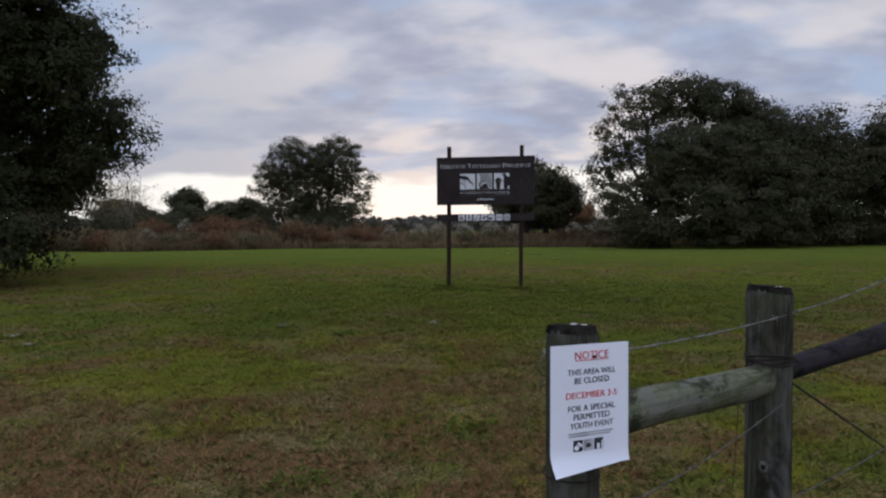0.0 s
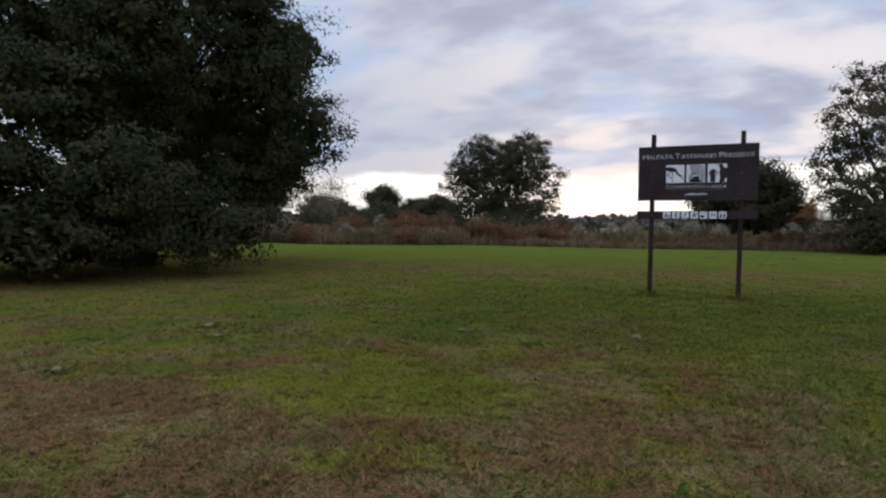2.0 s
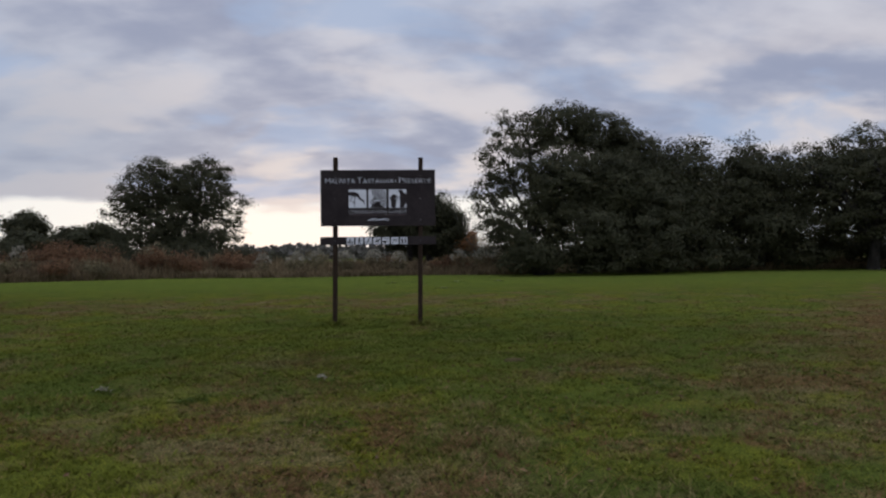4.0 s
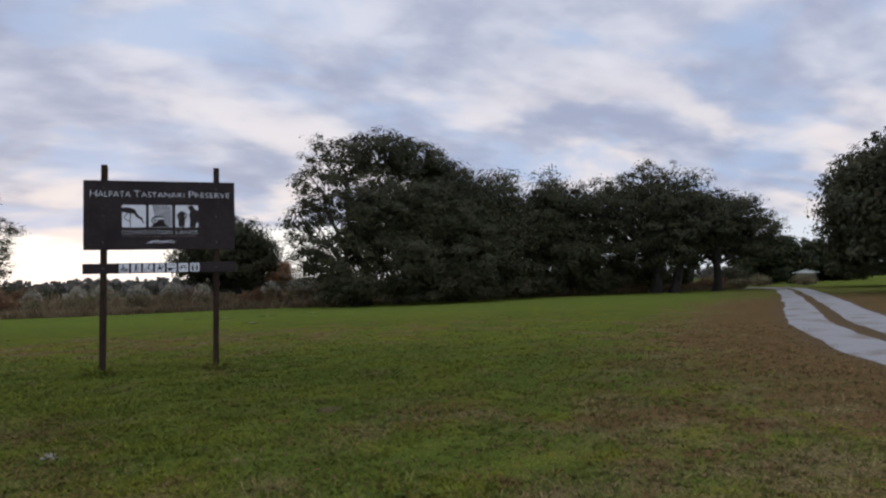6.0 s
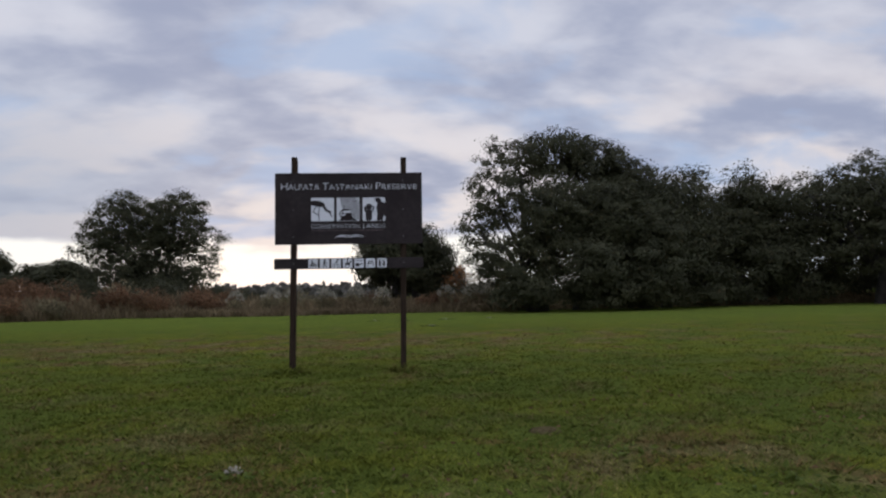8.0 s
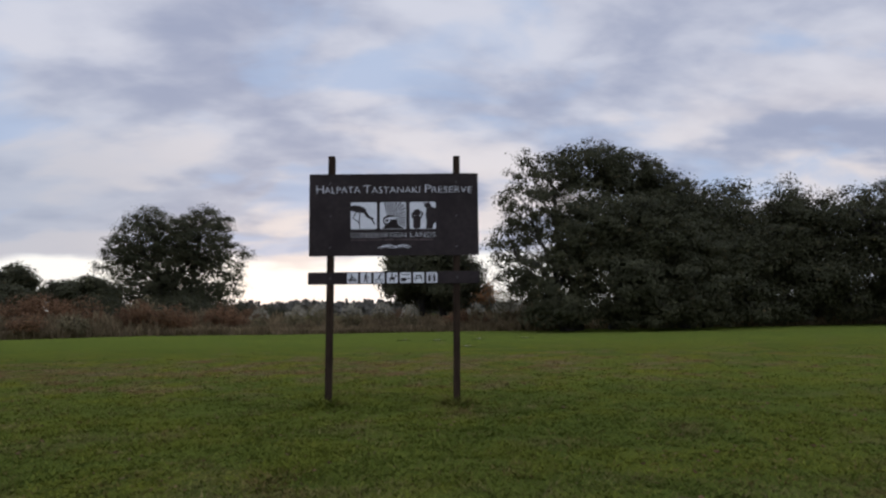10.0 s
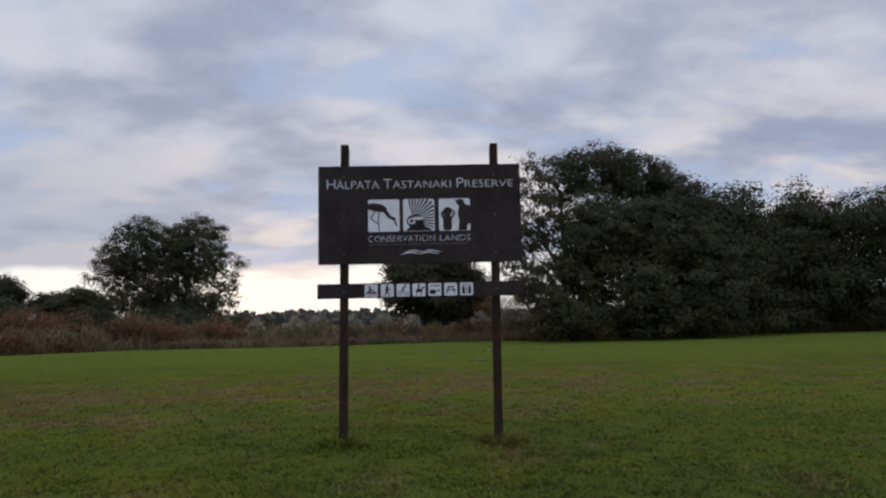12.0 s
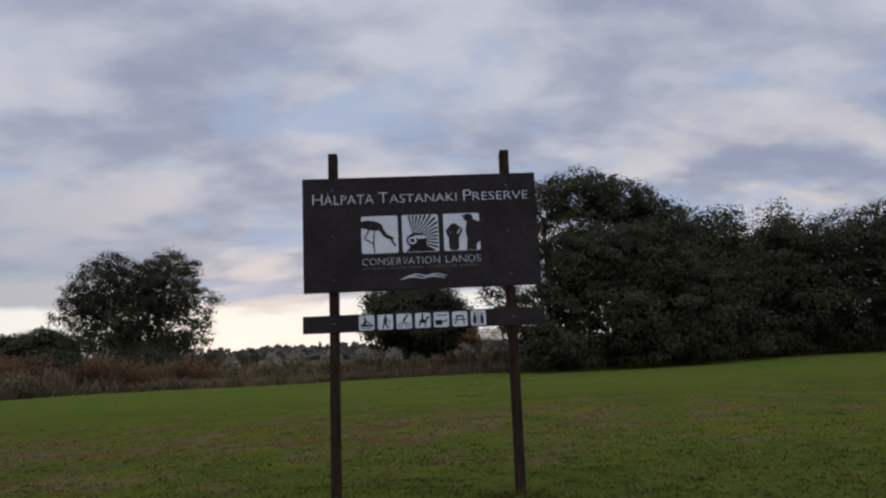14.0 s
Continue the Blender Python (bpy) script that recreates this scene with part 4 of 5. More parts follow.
def make_tree(name, label, x, y, lobes, leaves, leaf, trunks, trunk_r, seed, mat=M_OAK, clump=0.75, fork=2.2, hollow=0.45, gap=0.0, group="", skirt=0.0, category="tree", core=9, slender=0.92, per=40):
    """A broad tree. lobes: (dx, dy, z, rx, ry, rz) masses of foliage; trunks: (dx, dy) feet."""
    rng = np.random.default_rng(seed)
    tree = empty(name, pose(x, y, 0), label, category, group)
    thick = [lobe[6] if len(lobe) > 6 else 1.0 for lobe in lobes]
    lobes = [lobe[:6] for lobe in lobes]
    area = np.array([k * (rx * ry + rx * rz + ry * rz) for k, (*_, rx, ry, rz) in zip(thick, lobes)])
    share = area / area.sum()
    tips, leaf_pts, face, inner, tones = [], [], [], [], []
    lobes = [(dx, dy, z, rx * slender, ry * slender, rz * slender) for dx, dy, z, rx, ry, rz in lobes]
    for (dx, dy, z, rx, ry, rz), part_share, full in zip(lobes, share, thick):
        n = max(6, int(leaves * part_share / per))
        d = rng.normal(size=(n, 3))
        d /= np.linalg.norm(d, axis=1)[:, None]
        lump = 1 + 0.11 * np.sin(3.1 * d[:, 0] + 5 * d[:, 2] + seed) + 0.09 * np.sin(6.3 * d[:, 1] - 4 * d[:, 2] + 2 * seed) + 0.08 * np.sin(11 * d[:, 0] + 9 * d[:, 1])
        r = (hollow + (1 - hollow) * rng.random(n) ** 0.7) * lump * (1 + 0.04 * rng.normal(size=n).clip(0, 1.8))
        c = d * r[:, None] * np.array((rx, ry, rz)) + np.array((dx, dy, z))
        keep = c[:, 2] > 0.35 + skirt * rng.random(n)
        if gap:
            hole = np.sin(c[:, 0] * 1.5 + seed) * np.cos(c[:, 2] * 1.7 + c[:, 1] * 0.9 + seed * 2) + 0.5 * np.sin(c[:, 0] * 3.7 + c[:, 2] * 3.1)
            keep &= hole < 1.15 - gap
        c, d = c[keep], d[keep]
        tips.append(c)
        m = rng.integers(int(per * 0.6), int(per * 1.4), len(c))
        idx = np.repeat(np.arange(len(c)), m)
        ball = rng.normal(size=(len(idx), 3))
        ball *= (rng.random(len(idx)) ** 0.62 / np.linalg.norm(ball, axis=1))[:, None]
        spread = ball * np.array((1, 1, 0.6)) * clump * (0.6 + 0.8 * rng.random(len(c)))[idx][:, None]
        leaf_pts.append(c[idx] + spread)
        tones.append(rng.random(len(c))[idx])
        face.append(ball * 0.7 + d[idx] * 0.8 + np.array((0, 0, 0.45)))
        # the inner foliage, in coarser sprays
        k = int(core * rx * ry * rz * full ** 3)
        e = rng.normal(size=(k, 3))
        e *= (rng.random(k) ** 0.4 * 0.64 / np.linalg.norm(e, axis=1))[:, None]
        inner.append(e * np.array((rx, ry, rz)) + np.array((dx, dy, z)))
    pts, face, inner = np.concatenate(leaf_pts), np.concatenate(face), np.concatenate(inner)
    ok = pts[:, 2] > 0.08
    crown = new("crown", cards("crown", pts[ok], leaf, mat, rng, slim=0.6, tone=np.concatenate(tones)[ok], face=face[ok]))
    crown.parent = tree
    tagged(crown, "dense dark green leaf clumps with gaps", kind="stuff")
    sprays = new("inner_crown", cards("inner_crown", inner[inner[:, 2] > 0.5], max(leaf * 1.8, 0.27), mat, rng, slim=0.7))
    sprays.parent = tree
    tagged(sprays, "shaded inner leaf sprays", kind="stuff")
    # trunks, limbs to the lobes and branchlets to the clumps
    heads, twigs = [], []
    for k, (tx, ty) in enumerate(trunks):
        top = (tx * 1.25 + rng.normal() * 0.2, ty * 1.25 + rng.normal() * 0.2, fork * (0.9 + 0.25 * rng.random()))
        path = [(tx, ty, -0.3)] + bent((tx, ty, 0), top, rng, 6, 0.08)
        rad = [trunk_r * 1.5, trunk_r * 1.3] + list(np.linspace(trunk_r * 1.05, trunk_r * 0.8, 5))
        part("trunk", tubes_mesh("trunk", [(path, rad)], M_BARK, 12, 0.12, rng), M_BARK, tree, "grey-brown furrowed trunk", smooth=True)
        heads.append(top)
    for (dx, dy, z, rx, ry, rz), tip in zip(lobes, tips):
        head = min(heads, key=lambda h: (h[0] - dx) ** 2 + (h[1] - dy) ** 2)
        end = (dx, dy, max(z, head[2] * 0.8))
        main = bent(head, end, rng, 8, 0.16, 0.08)
        r0 = trunk_r * 0.55
        part("limb", tubes_mesh("limb", [(main, list(np.linspace(r0, r0 * 0.28, 8)))], M_BARK, 8), M_BARK, tree)
        if len(tip):
            for j in rng.choice(len(tip), min(len(tip), 16), replace=False):
                s = main[rng.integers(3, 8)]
                twigs.append((bent(s, tip[j], rng, 5, 0.14, 0.04), list(np.linspace(r0 * 0.24, 0.012, 5))))
    tagged(part("branchwork", tubes_mesh("branchwork", twigs, M_BARK, 4), M_BARK, tree), kind="stuff")
    return tree


def cloud_of_lobes(rx, ry, top, bottom, n, seed, size=0.42, lean=0.0):
    """Foliage masses spread over a dome of the given half-widths and height."""
    rng = np.random.default_rng(seed)
    mid, half = (top + bottom) / 2, (top - bottom) / 2
    out = [(0, 0, mid + half * 0.1, rx * 0.62, ry * 0.62, half * 0.72)]
    for k in range(n):
        g = 2.399963 * k + rng.uniform(-0.3, 0.3)
        u = -0.75 + 1.65 * (k + 0.5) / n
        w = math.sqrt(max(0.08, 1 - u * u))
        s = size * rng.uniform(0.8, 1.2)
        out.append((rx * (1 - s) * w * math.cos(g) + lean * u, ry * (1 - s) * w * math.sin(g), mid + half * (1 - s * 0.9) * u, rx * s, ry * s, half * s * 0.85))
    return out


GROUPS = "oaks along the field"
# the near oak
near = [(0, 0, 6.5, 5.0, 5.0, 4.6)]
near += [(4.2, 2.4, 6.6, 2.6, 2.4, 2.2), (3.2, 3.4, 8.6, 2.4, 2.4, 2.0), (3.4, -3.6, 1.1, 2.4, 2.2, 1.1), (2.0, -5.6, 1.1, 2.2, 2.0, 1.0), (5.0, 4.0, 5.2, 2.4, 2.4, 2.0), (4.7, 3.4, 8.0, 2.3, 2.4, 1.9), (3.6, 2.8, 10.8, 2.6, 2.6, 2.0), (3.2, 1.8, 3.0, 2.3, 2.3, 1.3), (3.6, -0.8, 1.7, 2.4, 2.2, 1.3), (5.2, -4.6, 2.6, 2.4, 2.2, 1.7),
         (3.2, -4.8, 4.8, 2.7, 2.6, 2.0), (4.4, -3.4, 7.2, 2.6, 2.4, 2.0), (1.2, -6.4, 2.8, 2.6, 2.4, 1.9), (-1.6, -6.8, 4.2, 2.8, 2.6, 2.2), (-4.2, -6.0, 2.8, 2.8, 2.6, 2.0), (-5.6, -3.6, 5.2, 2.8, 2.8, 2.4),
         (1.0, -4.4, 9.2, 2.8, 2.6, 2.2), (-1.6, -5.6, 8.2, 3.0, 2.6, 2.4), (-3.6, -4.6, 11.2, 2.8, 2.6, 2.0), (-0.6, -3.4, 11.4, 2.6, 2.6, 2.0), (-2.6, -3.0, 10.6, 3.0, 2.8, 2.2), (0.8, 0.6, 12.2, 3.2, 3.2, 1.9), (-5.4, 1.6, 8.4, 3.0, 3.0, 2.6), (-4.6, -2.0, 13.0, 3.0, 3.0, 2.2), (-7.0, -4.0, 9.2, 2.8, 2.8, 2.4), (-7.6, -6.4, 4.6, 2.8, 2.8, 2.6), (2.8, -2.4, 12.2, 2.6, 2.6, 1.9), (-6.6, -7.6, 1.8, 2.6, 2.4, 1.4), (-1.0, 6.0, 6.0, 3.0, 2.8, 2.6), (2.4, 6.2, 4.2, 2.6, 2.4, 1.8),
         (5.4, -1.6, 1.4, 2.2, 2.2, 1.3), (4.0, -6.2, 1.3, 2.2, 2.2, 1.2), (0.2, -7.4, 1.2, 2.4, 2.2, 1.2), (-3.8, -7.8, 1.2, 2.4, 2.2, 1.2), (2.0, -2.6, 1.5, 2.6, 2.4, 1.2), (-2.0, -4.6, 1.5, 2.6, 2.4, 1.2), (3.0, 3.4, 3.4, 2.2, 2.2, 1.6), (4.0, 3.6, 3.7, 1.9, 1.9, 1.4), (3.4, 1.4, 10.0, 2.2, 2.2, 1.8), (2.0, -0.8, 10.4, 2.4, 2.4, 1.8), (-6.2, -5.2, 6.6, 2.4, 2.2, 1.6)]
make_tree("live_oak", "large spreading live oak with dark green crown sweeping to the grass", -18.8, 18.2, near, 285000, 0.122, [(0, 0), (-0.9, 0.7), (0.4, 0.9)], 0.42, 11, clump=0.64, fork=2.4, gap=0.1, hollow=0.5, group=GROUPS, core=110, slender=0.95, per=110)
# the lone oak beyond the scrub
lone = [(-3.4, 0, 8.6, 3.4, 3.4, 2.9), (2.9, 0, 8.6, 3.6, 3.4, 2.9), (-5.2, 0.4, 6.8, 2.7, 2.6, 2.3), (5.2, -0.2, 6.8, 2.6, 2.4, 2.3, 0.8), (0, 0.5, 6.2, 3.8, 3.4, 2.4), (-2.6, 0, 10.7, 2.2, 2.2, 1.5), (3.0, 0, 10.6, 2.4, 2.4, 1.5),
        (6.3, 0, 4.4, 1.3, 1.6, 1.4, 0.4), (-4.6, 0, 4.6, 1.5, 1.8, 1.2, 0.6), (0.6, 0, 3.4, 3.2, 3.0, 2.0), (-1.4, -1.0, 4.0, 2.6, 2.4, 1.9), (3.6, -0.8, 3.6, 2.2, 2.0, 1.5), (0.2, 0, 8.4, 2.6, 2.6, 2.4), (-3.0, 0, 2.6, 2.6, 2.4, 1.8), (2.6, 0, 2.2, 2.8, 2.4, 1.6), (0, -1.5, 1.8, 2.8, 2.4, 1.5), (0.3, 0, 10.2, 1.6, 1.8, 1.3),
        (5.0, 0, 3.0, 1.6, 2.0, 1.5, 0.4), (4.2, 0, 1.8, 1.8, 2.0, 1.2, 0.6)]
lone = [(a, b, c * 1.04, d, e, f * 1.04, *g) for a, b, c, d, e, f, *g in lone]
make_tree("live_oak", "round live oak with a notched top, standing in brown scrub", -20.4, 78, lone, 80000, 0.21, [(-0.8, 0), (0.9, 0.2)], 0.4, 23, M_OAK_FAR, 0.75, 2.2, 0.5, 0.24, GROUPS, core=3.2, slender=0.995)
# smaller trees left of it
make_tree("small_tree", "small round dark green tree behind scrub", -36.8, 79, cloud_of_lobes(2.6, 2.6, 7.4, 2.0, 7, 31), 9000, 0.30, [(0, 0)], 0.16, 31, M_OAK_FAR, 0.9, 2.2, 0.4, 0.1, "small trees in the scrub")
make_tree("small_tree", "low bushy dark green tree behind scrub", -30.6, 77, cloud_of_lobes(3.0, 2.6, 5.5, 0.8, 7, 32), 9000, 0.30, [(0, 0)], 0.14, 32, M_OAK_FAR, 0.9, 1.4, 0.4, 0.0, "small trees in the scrub")
make_tree("small_tree", "low bushy dark green tree behind scrub", -42.0, 74, cloud_of_lobes(4.8, 3.4, 5.6, 0.6, 8, 33), 11000, 0.30, [(0, 0)], 0.16, 33, M_OAK_FAR, 0.9, 1.6, 0.4, 0.0, "small trees in the scrub")
make_tree("small_tree", "rounded dark green tree at the scrub's edge", -50, 70, cloud_of_lobes(4.5, 3.6, 7.5, 0.8, 8, 34), 11000, 0.32, [(0, 0)], 0.2, 34, M_OAK_FAR, 1.0, 1.6, 0.4, 0.0, "small trees in the scrub")
make_tree("small_tree", "low bushy dark green tree behind scrub", -34.2, 74, cloud_of_lobes(3.0, 2.6, 4.7, 0.4, 7, 35), 9000, 0.28, [(0, 0)], 0.14, 35, M_OAK_FAR, 0.8, 1.4, 0.4, 0.0, "small trees in the scrub")
make_tree("small_tree", "low bushy dark green tree behind scrub", -38.6, 72, cloud_of_lobes(3.2, 2.6, 4.4, 0.3, 7, 36), 9000, 0.28, [(0, 0)], 0.14, 36, M_OAK_FAR, 0.8, 1.4, 0.4, 0.0, "small trees in the scrub")
make_tree("small_tree", "low bushy dark green tree behind scrub", -26.9, 75, cloud_of_lobes(3.6, 2.6, 5.9, 0.2, 8, 37), 11000, 0.28, [(0, 0)], 0.14, 37, M_OAK_FAR, 0.8, 1.4, 0.4, 0.0, "small trees in the scrub")
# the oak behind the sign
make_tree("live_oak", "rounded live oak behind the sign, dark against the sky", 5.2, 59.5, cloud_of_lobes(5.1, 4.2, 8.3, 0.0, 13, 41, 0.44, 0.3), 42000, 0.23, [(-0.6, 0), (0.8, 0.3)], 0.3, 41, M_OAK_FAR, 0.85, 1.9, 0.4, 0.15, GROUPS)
# the grove
grove = [(0.6, 0, 7.2, 4.6, 4.6, 4.8), (-4.6, -0.6, 8.6, 2.6, 2.8, 2.4, 0.45), (-5.8, -0.4, 6.4, 2.0, 2.2, 1.7, 0.4), (-3.2, 0, 11.2, 2.8, 2.8, 2.0, 0.6), (0.2, 0, 12.0, 3.0, 3.0, 1.9), (3.0, 0.4, 11.6, 2.8, 2.8, 1.8), (5.0, 0, 9.6, 2.6, 3.0, 2.4),
         (-3.6, -3.0, 3.2, 3.0, 2.6, 2.6), (0.6, -4.2, 3.2, 3.2, 2.6, 2.6), (4.4, -3.6, 3.0, 3.2, 2.6, 2.6), (-1.6, -3.4, 6.6, 3.0, 2.6, 2.6), (2.8, -3.2, 6.8, 3.0, 2.6, 2.8), (-5.2, 0, 4.2, 1.9, 2.0, 1.6, 0.55), (5.8, -2, 5.4, 2.6, 2.6, 2.6), (-3.4, -3.4, 1.5, 2.6, 2.2, 1.5), (1.6, -4.0, 1.4, 3.0, 2.2, 1.5), (5.4, -3.4, 1.5, 2.8, 2.2, 1.6)]
grove = [(a, b, c * 0.95, d, e, f * 0.94, *g) for a, b, c, d, e, f, *g in grove]
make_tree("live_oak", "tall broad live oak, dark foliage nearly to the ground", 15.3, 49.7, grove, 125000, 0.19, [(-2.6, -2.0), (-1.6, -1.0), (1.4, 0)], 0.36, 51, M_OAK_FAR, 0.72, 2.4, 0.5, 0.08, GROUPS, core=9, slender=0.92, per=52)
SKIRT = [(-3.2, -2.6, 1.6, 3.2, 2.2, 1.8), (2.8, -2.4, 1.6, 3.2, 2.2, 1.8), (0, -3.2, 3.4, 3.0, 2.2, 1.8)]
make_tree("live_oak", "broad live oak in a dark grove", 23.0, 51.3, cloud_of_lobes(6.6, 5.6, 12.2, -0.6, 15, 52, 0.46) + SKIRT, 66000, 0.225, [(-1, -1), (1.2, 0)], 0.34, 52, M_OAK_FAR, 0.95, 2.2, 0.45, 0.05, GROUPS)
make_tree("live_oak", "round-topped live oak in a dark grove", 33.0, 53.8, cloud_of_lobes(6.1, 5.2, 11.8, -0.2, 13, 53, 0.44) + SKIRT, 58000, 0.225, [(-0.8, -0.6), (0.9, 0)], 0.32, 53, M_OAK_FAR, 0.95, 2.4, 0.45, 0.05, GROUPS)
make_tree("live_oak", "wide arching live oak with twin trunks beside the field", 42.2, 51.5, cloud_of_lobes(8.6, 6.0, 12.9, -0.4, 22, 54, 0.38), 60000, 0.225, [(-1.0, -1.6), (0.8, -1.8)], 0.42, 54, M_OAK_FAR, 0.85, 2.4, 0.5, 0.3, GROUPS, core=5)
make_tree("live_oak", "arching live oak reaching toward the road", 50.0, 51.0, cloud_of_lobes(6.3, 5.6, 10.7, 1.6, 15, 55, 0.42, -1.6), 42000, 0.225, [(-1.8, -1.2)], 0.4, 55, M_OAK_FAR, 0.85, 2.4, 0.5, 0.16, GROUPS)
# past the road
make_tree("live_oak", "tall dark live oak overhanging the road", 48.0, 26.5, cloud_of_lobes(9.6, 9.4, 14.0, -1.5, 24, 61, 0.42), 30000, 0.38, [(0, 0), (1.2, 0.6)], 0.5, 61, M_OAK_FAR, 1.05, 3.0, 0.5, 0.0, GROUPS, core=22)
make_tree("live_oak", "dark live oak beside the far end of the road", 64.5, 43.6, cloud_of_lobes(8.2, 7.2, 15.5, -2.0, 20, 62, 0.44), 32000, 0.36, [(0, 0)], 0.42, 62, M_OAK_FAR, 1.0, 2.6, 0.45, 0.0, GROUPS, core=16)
make_tree("live_oak", "dark live oak beside the far end of the road", 84, 74, cloud_of_lobes(8, 6, 8.4, -2.0, 12, 63, 0.44), 18000, 0.5, [(0, 0)], 0.42, 63, M_OAK, 1.1, 2.4, 0.45, 0.0, GROUPS)
make_tree("live_oak", "dark live oak closing the far end of the road", 108, 84, cloud_of_lobes(13, 8, 8.2, -2.5, 13, 64, 0.44), 18000, 0.6, [(0, 0)], 0.45, 64, M_OAK, 1.3, 2.4, 0.4, 0.0, GROUPS)
make_tree("small_tree", "small tree with orange autumn leaves", 10.5, 68, cloud_of_lobes(1.8, 1.8, 4.3, 1.2, 6, 65), 3000, 0.25, [(0, 0)], 0.1, 65, M_AUTUMN, 0.7, 1.4, 0.3, 0.1, "small trees in the scrub")


def bare_tree(x, y, h, seed):
    rng = np.random.default_rng(seed)
    t = empty("bare_tree", pose(x, y, 0), "leafless pale twiggy small tree in scrub", "tree", "small trees in the scrub")
    tubes = []
    for _ in range(9):
        end = (rng.normal() * 1.8, rng.normal() * 1.2, h * rng.uniform(0.75, 1.0))
        main = bent((rng.normal() * 0.2, rng.normal() * 0.2, -0.1), end, rng, 7, 0.1)
        tubes.append((main, list(np.linspace(0.05, 0.014, 7))))
        for _ in range(14):
            s = main[rng.integers(3, 7)]
            tubes.append((bent(s, (s[0] + rng.normal() * 0.9, s[1] + rng.normal() * 0.7, s[2] + rng.uniform(0.2, 1.3)), rng, 4, 0.1), [0.018, 0.014, 0.011, 0.008]))
    tagged(part("branchwork", tubes_mesh("branchwork", tubes, M_TWIG, 4), M_TWIG, t), "bare pale twigs", kind="stuff")
    n = 2200
    c = np.stack([rng.normal(size=n) * 1.5, rng.normal(size=n) * 1.1, h * (0.3 + 0.6 * rng.random(n))], -1)
    ob = new("foliage", cards("foliage", c, 0.16, M_OLIVE, rng))
    ob.parent = t
    tagged(ob, "sparse pale leaves", kind="stuff")


bare_tree(-38.3, 68, 7.2, 71)
bare_tree(-41.5, 69, 7.6, 72)
bare_tree(12.8, 66, 3.6, 73)


def make_shed(x, y, turn):
    """A low shed past the end of the road."""
    s = empty("shed", pose(x, y, 0, 0, 0, turn), "small far-off shed with a white gabled metal roof", "shed")
    part("wall", box(-1.2, -1.0, -0.1, 1.2, 1.0, 1.45), M_SHEDWALL, s, "weathered olive-grey board wall")
    for side in (-1, 1):
        bm = box(-0.02, -1.2, -0.03, 1.66, 1.2, 0.03, 0.005)
        part("roof_slope", bm, M_SHEDROOF, s, "white metal roof sheet", m=pose(0, 0, 1.95, 0, 0, 0 if side > 0 else 180) @ pose(0, 0, 0, 0, 16, 0))
    gable = bmesh.new()
    rows = [[gable.verts.new(p) for p in ((-1.2, yy, 1.45), (1.2, yy, 1.45), (1.0, yy, 1.6), (0, yy, 1.88), (-1.0, yy, 1.6))] for yy in (-1.0, 1.0)]
    gable.faces.new(rows[0]), gable.faces.new(rows[1][::-1])
    for i in range(5):
        gable.faces.new((rows[0][i], rows[1][i], rows[1][(i + 1) % 5], rows[0][(i + 1) % 5]))
    part("gable", gable, M_SHEDROOF, s, "white painted gable")
    return s


make_shed(79.6, 64.7, -52)


def far_woods():
    """A low wooded skyline all round, too far to count."""
    rng = np.random.default_rng(80)
    pts = []
    for _ in range(560):
        g = rng.uniform(-0.35, math.pi + 0.35)
        d = rng.uniform(230, 400)
        h = rng.uniform(3.4, 5.6) * (1 + 0.3 * math.sin(g * 9) + 0.2 * math.sin(g * 23 + 1))
        w = h * rng.uniform(0.9, 1.8)
        n = 90
        u = rng.normal(size=(n, 3))
        u /= np.linalg.norm(u, axis=1)[:, None]
        c = u * (rng.random(n) ** 0.4)[:, None] * np.array((w, w, h * 0.5)) + np.array((d * math.cos(g), d * math.sin(g), h * 0.5))
        pts.append(c)
    pts = np.concatenate(pts)
    pts = pts[pts[:, 2] > 0.2]
    tagged(new("far_woods", cards("far_woods", pts, 2.3, M_FARWOOD, rng, slim=0.95)), "distant low wooded skyline, grey-green", "woods", kind="stuff")


far_woods()

# ---- scrub ----


def scrub_edge(x):
    """Where the mown field ends."""
    return 49.6 - 0.012 * np.minimum(x + 6, 0) ** 2 + 0.8 * np.sin(x * 0.35) - 0.02 * np.maximum(x - 8, 0) ** 2 * (x < 18)


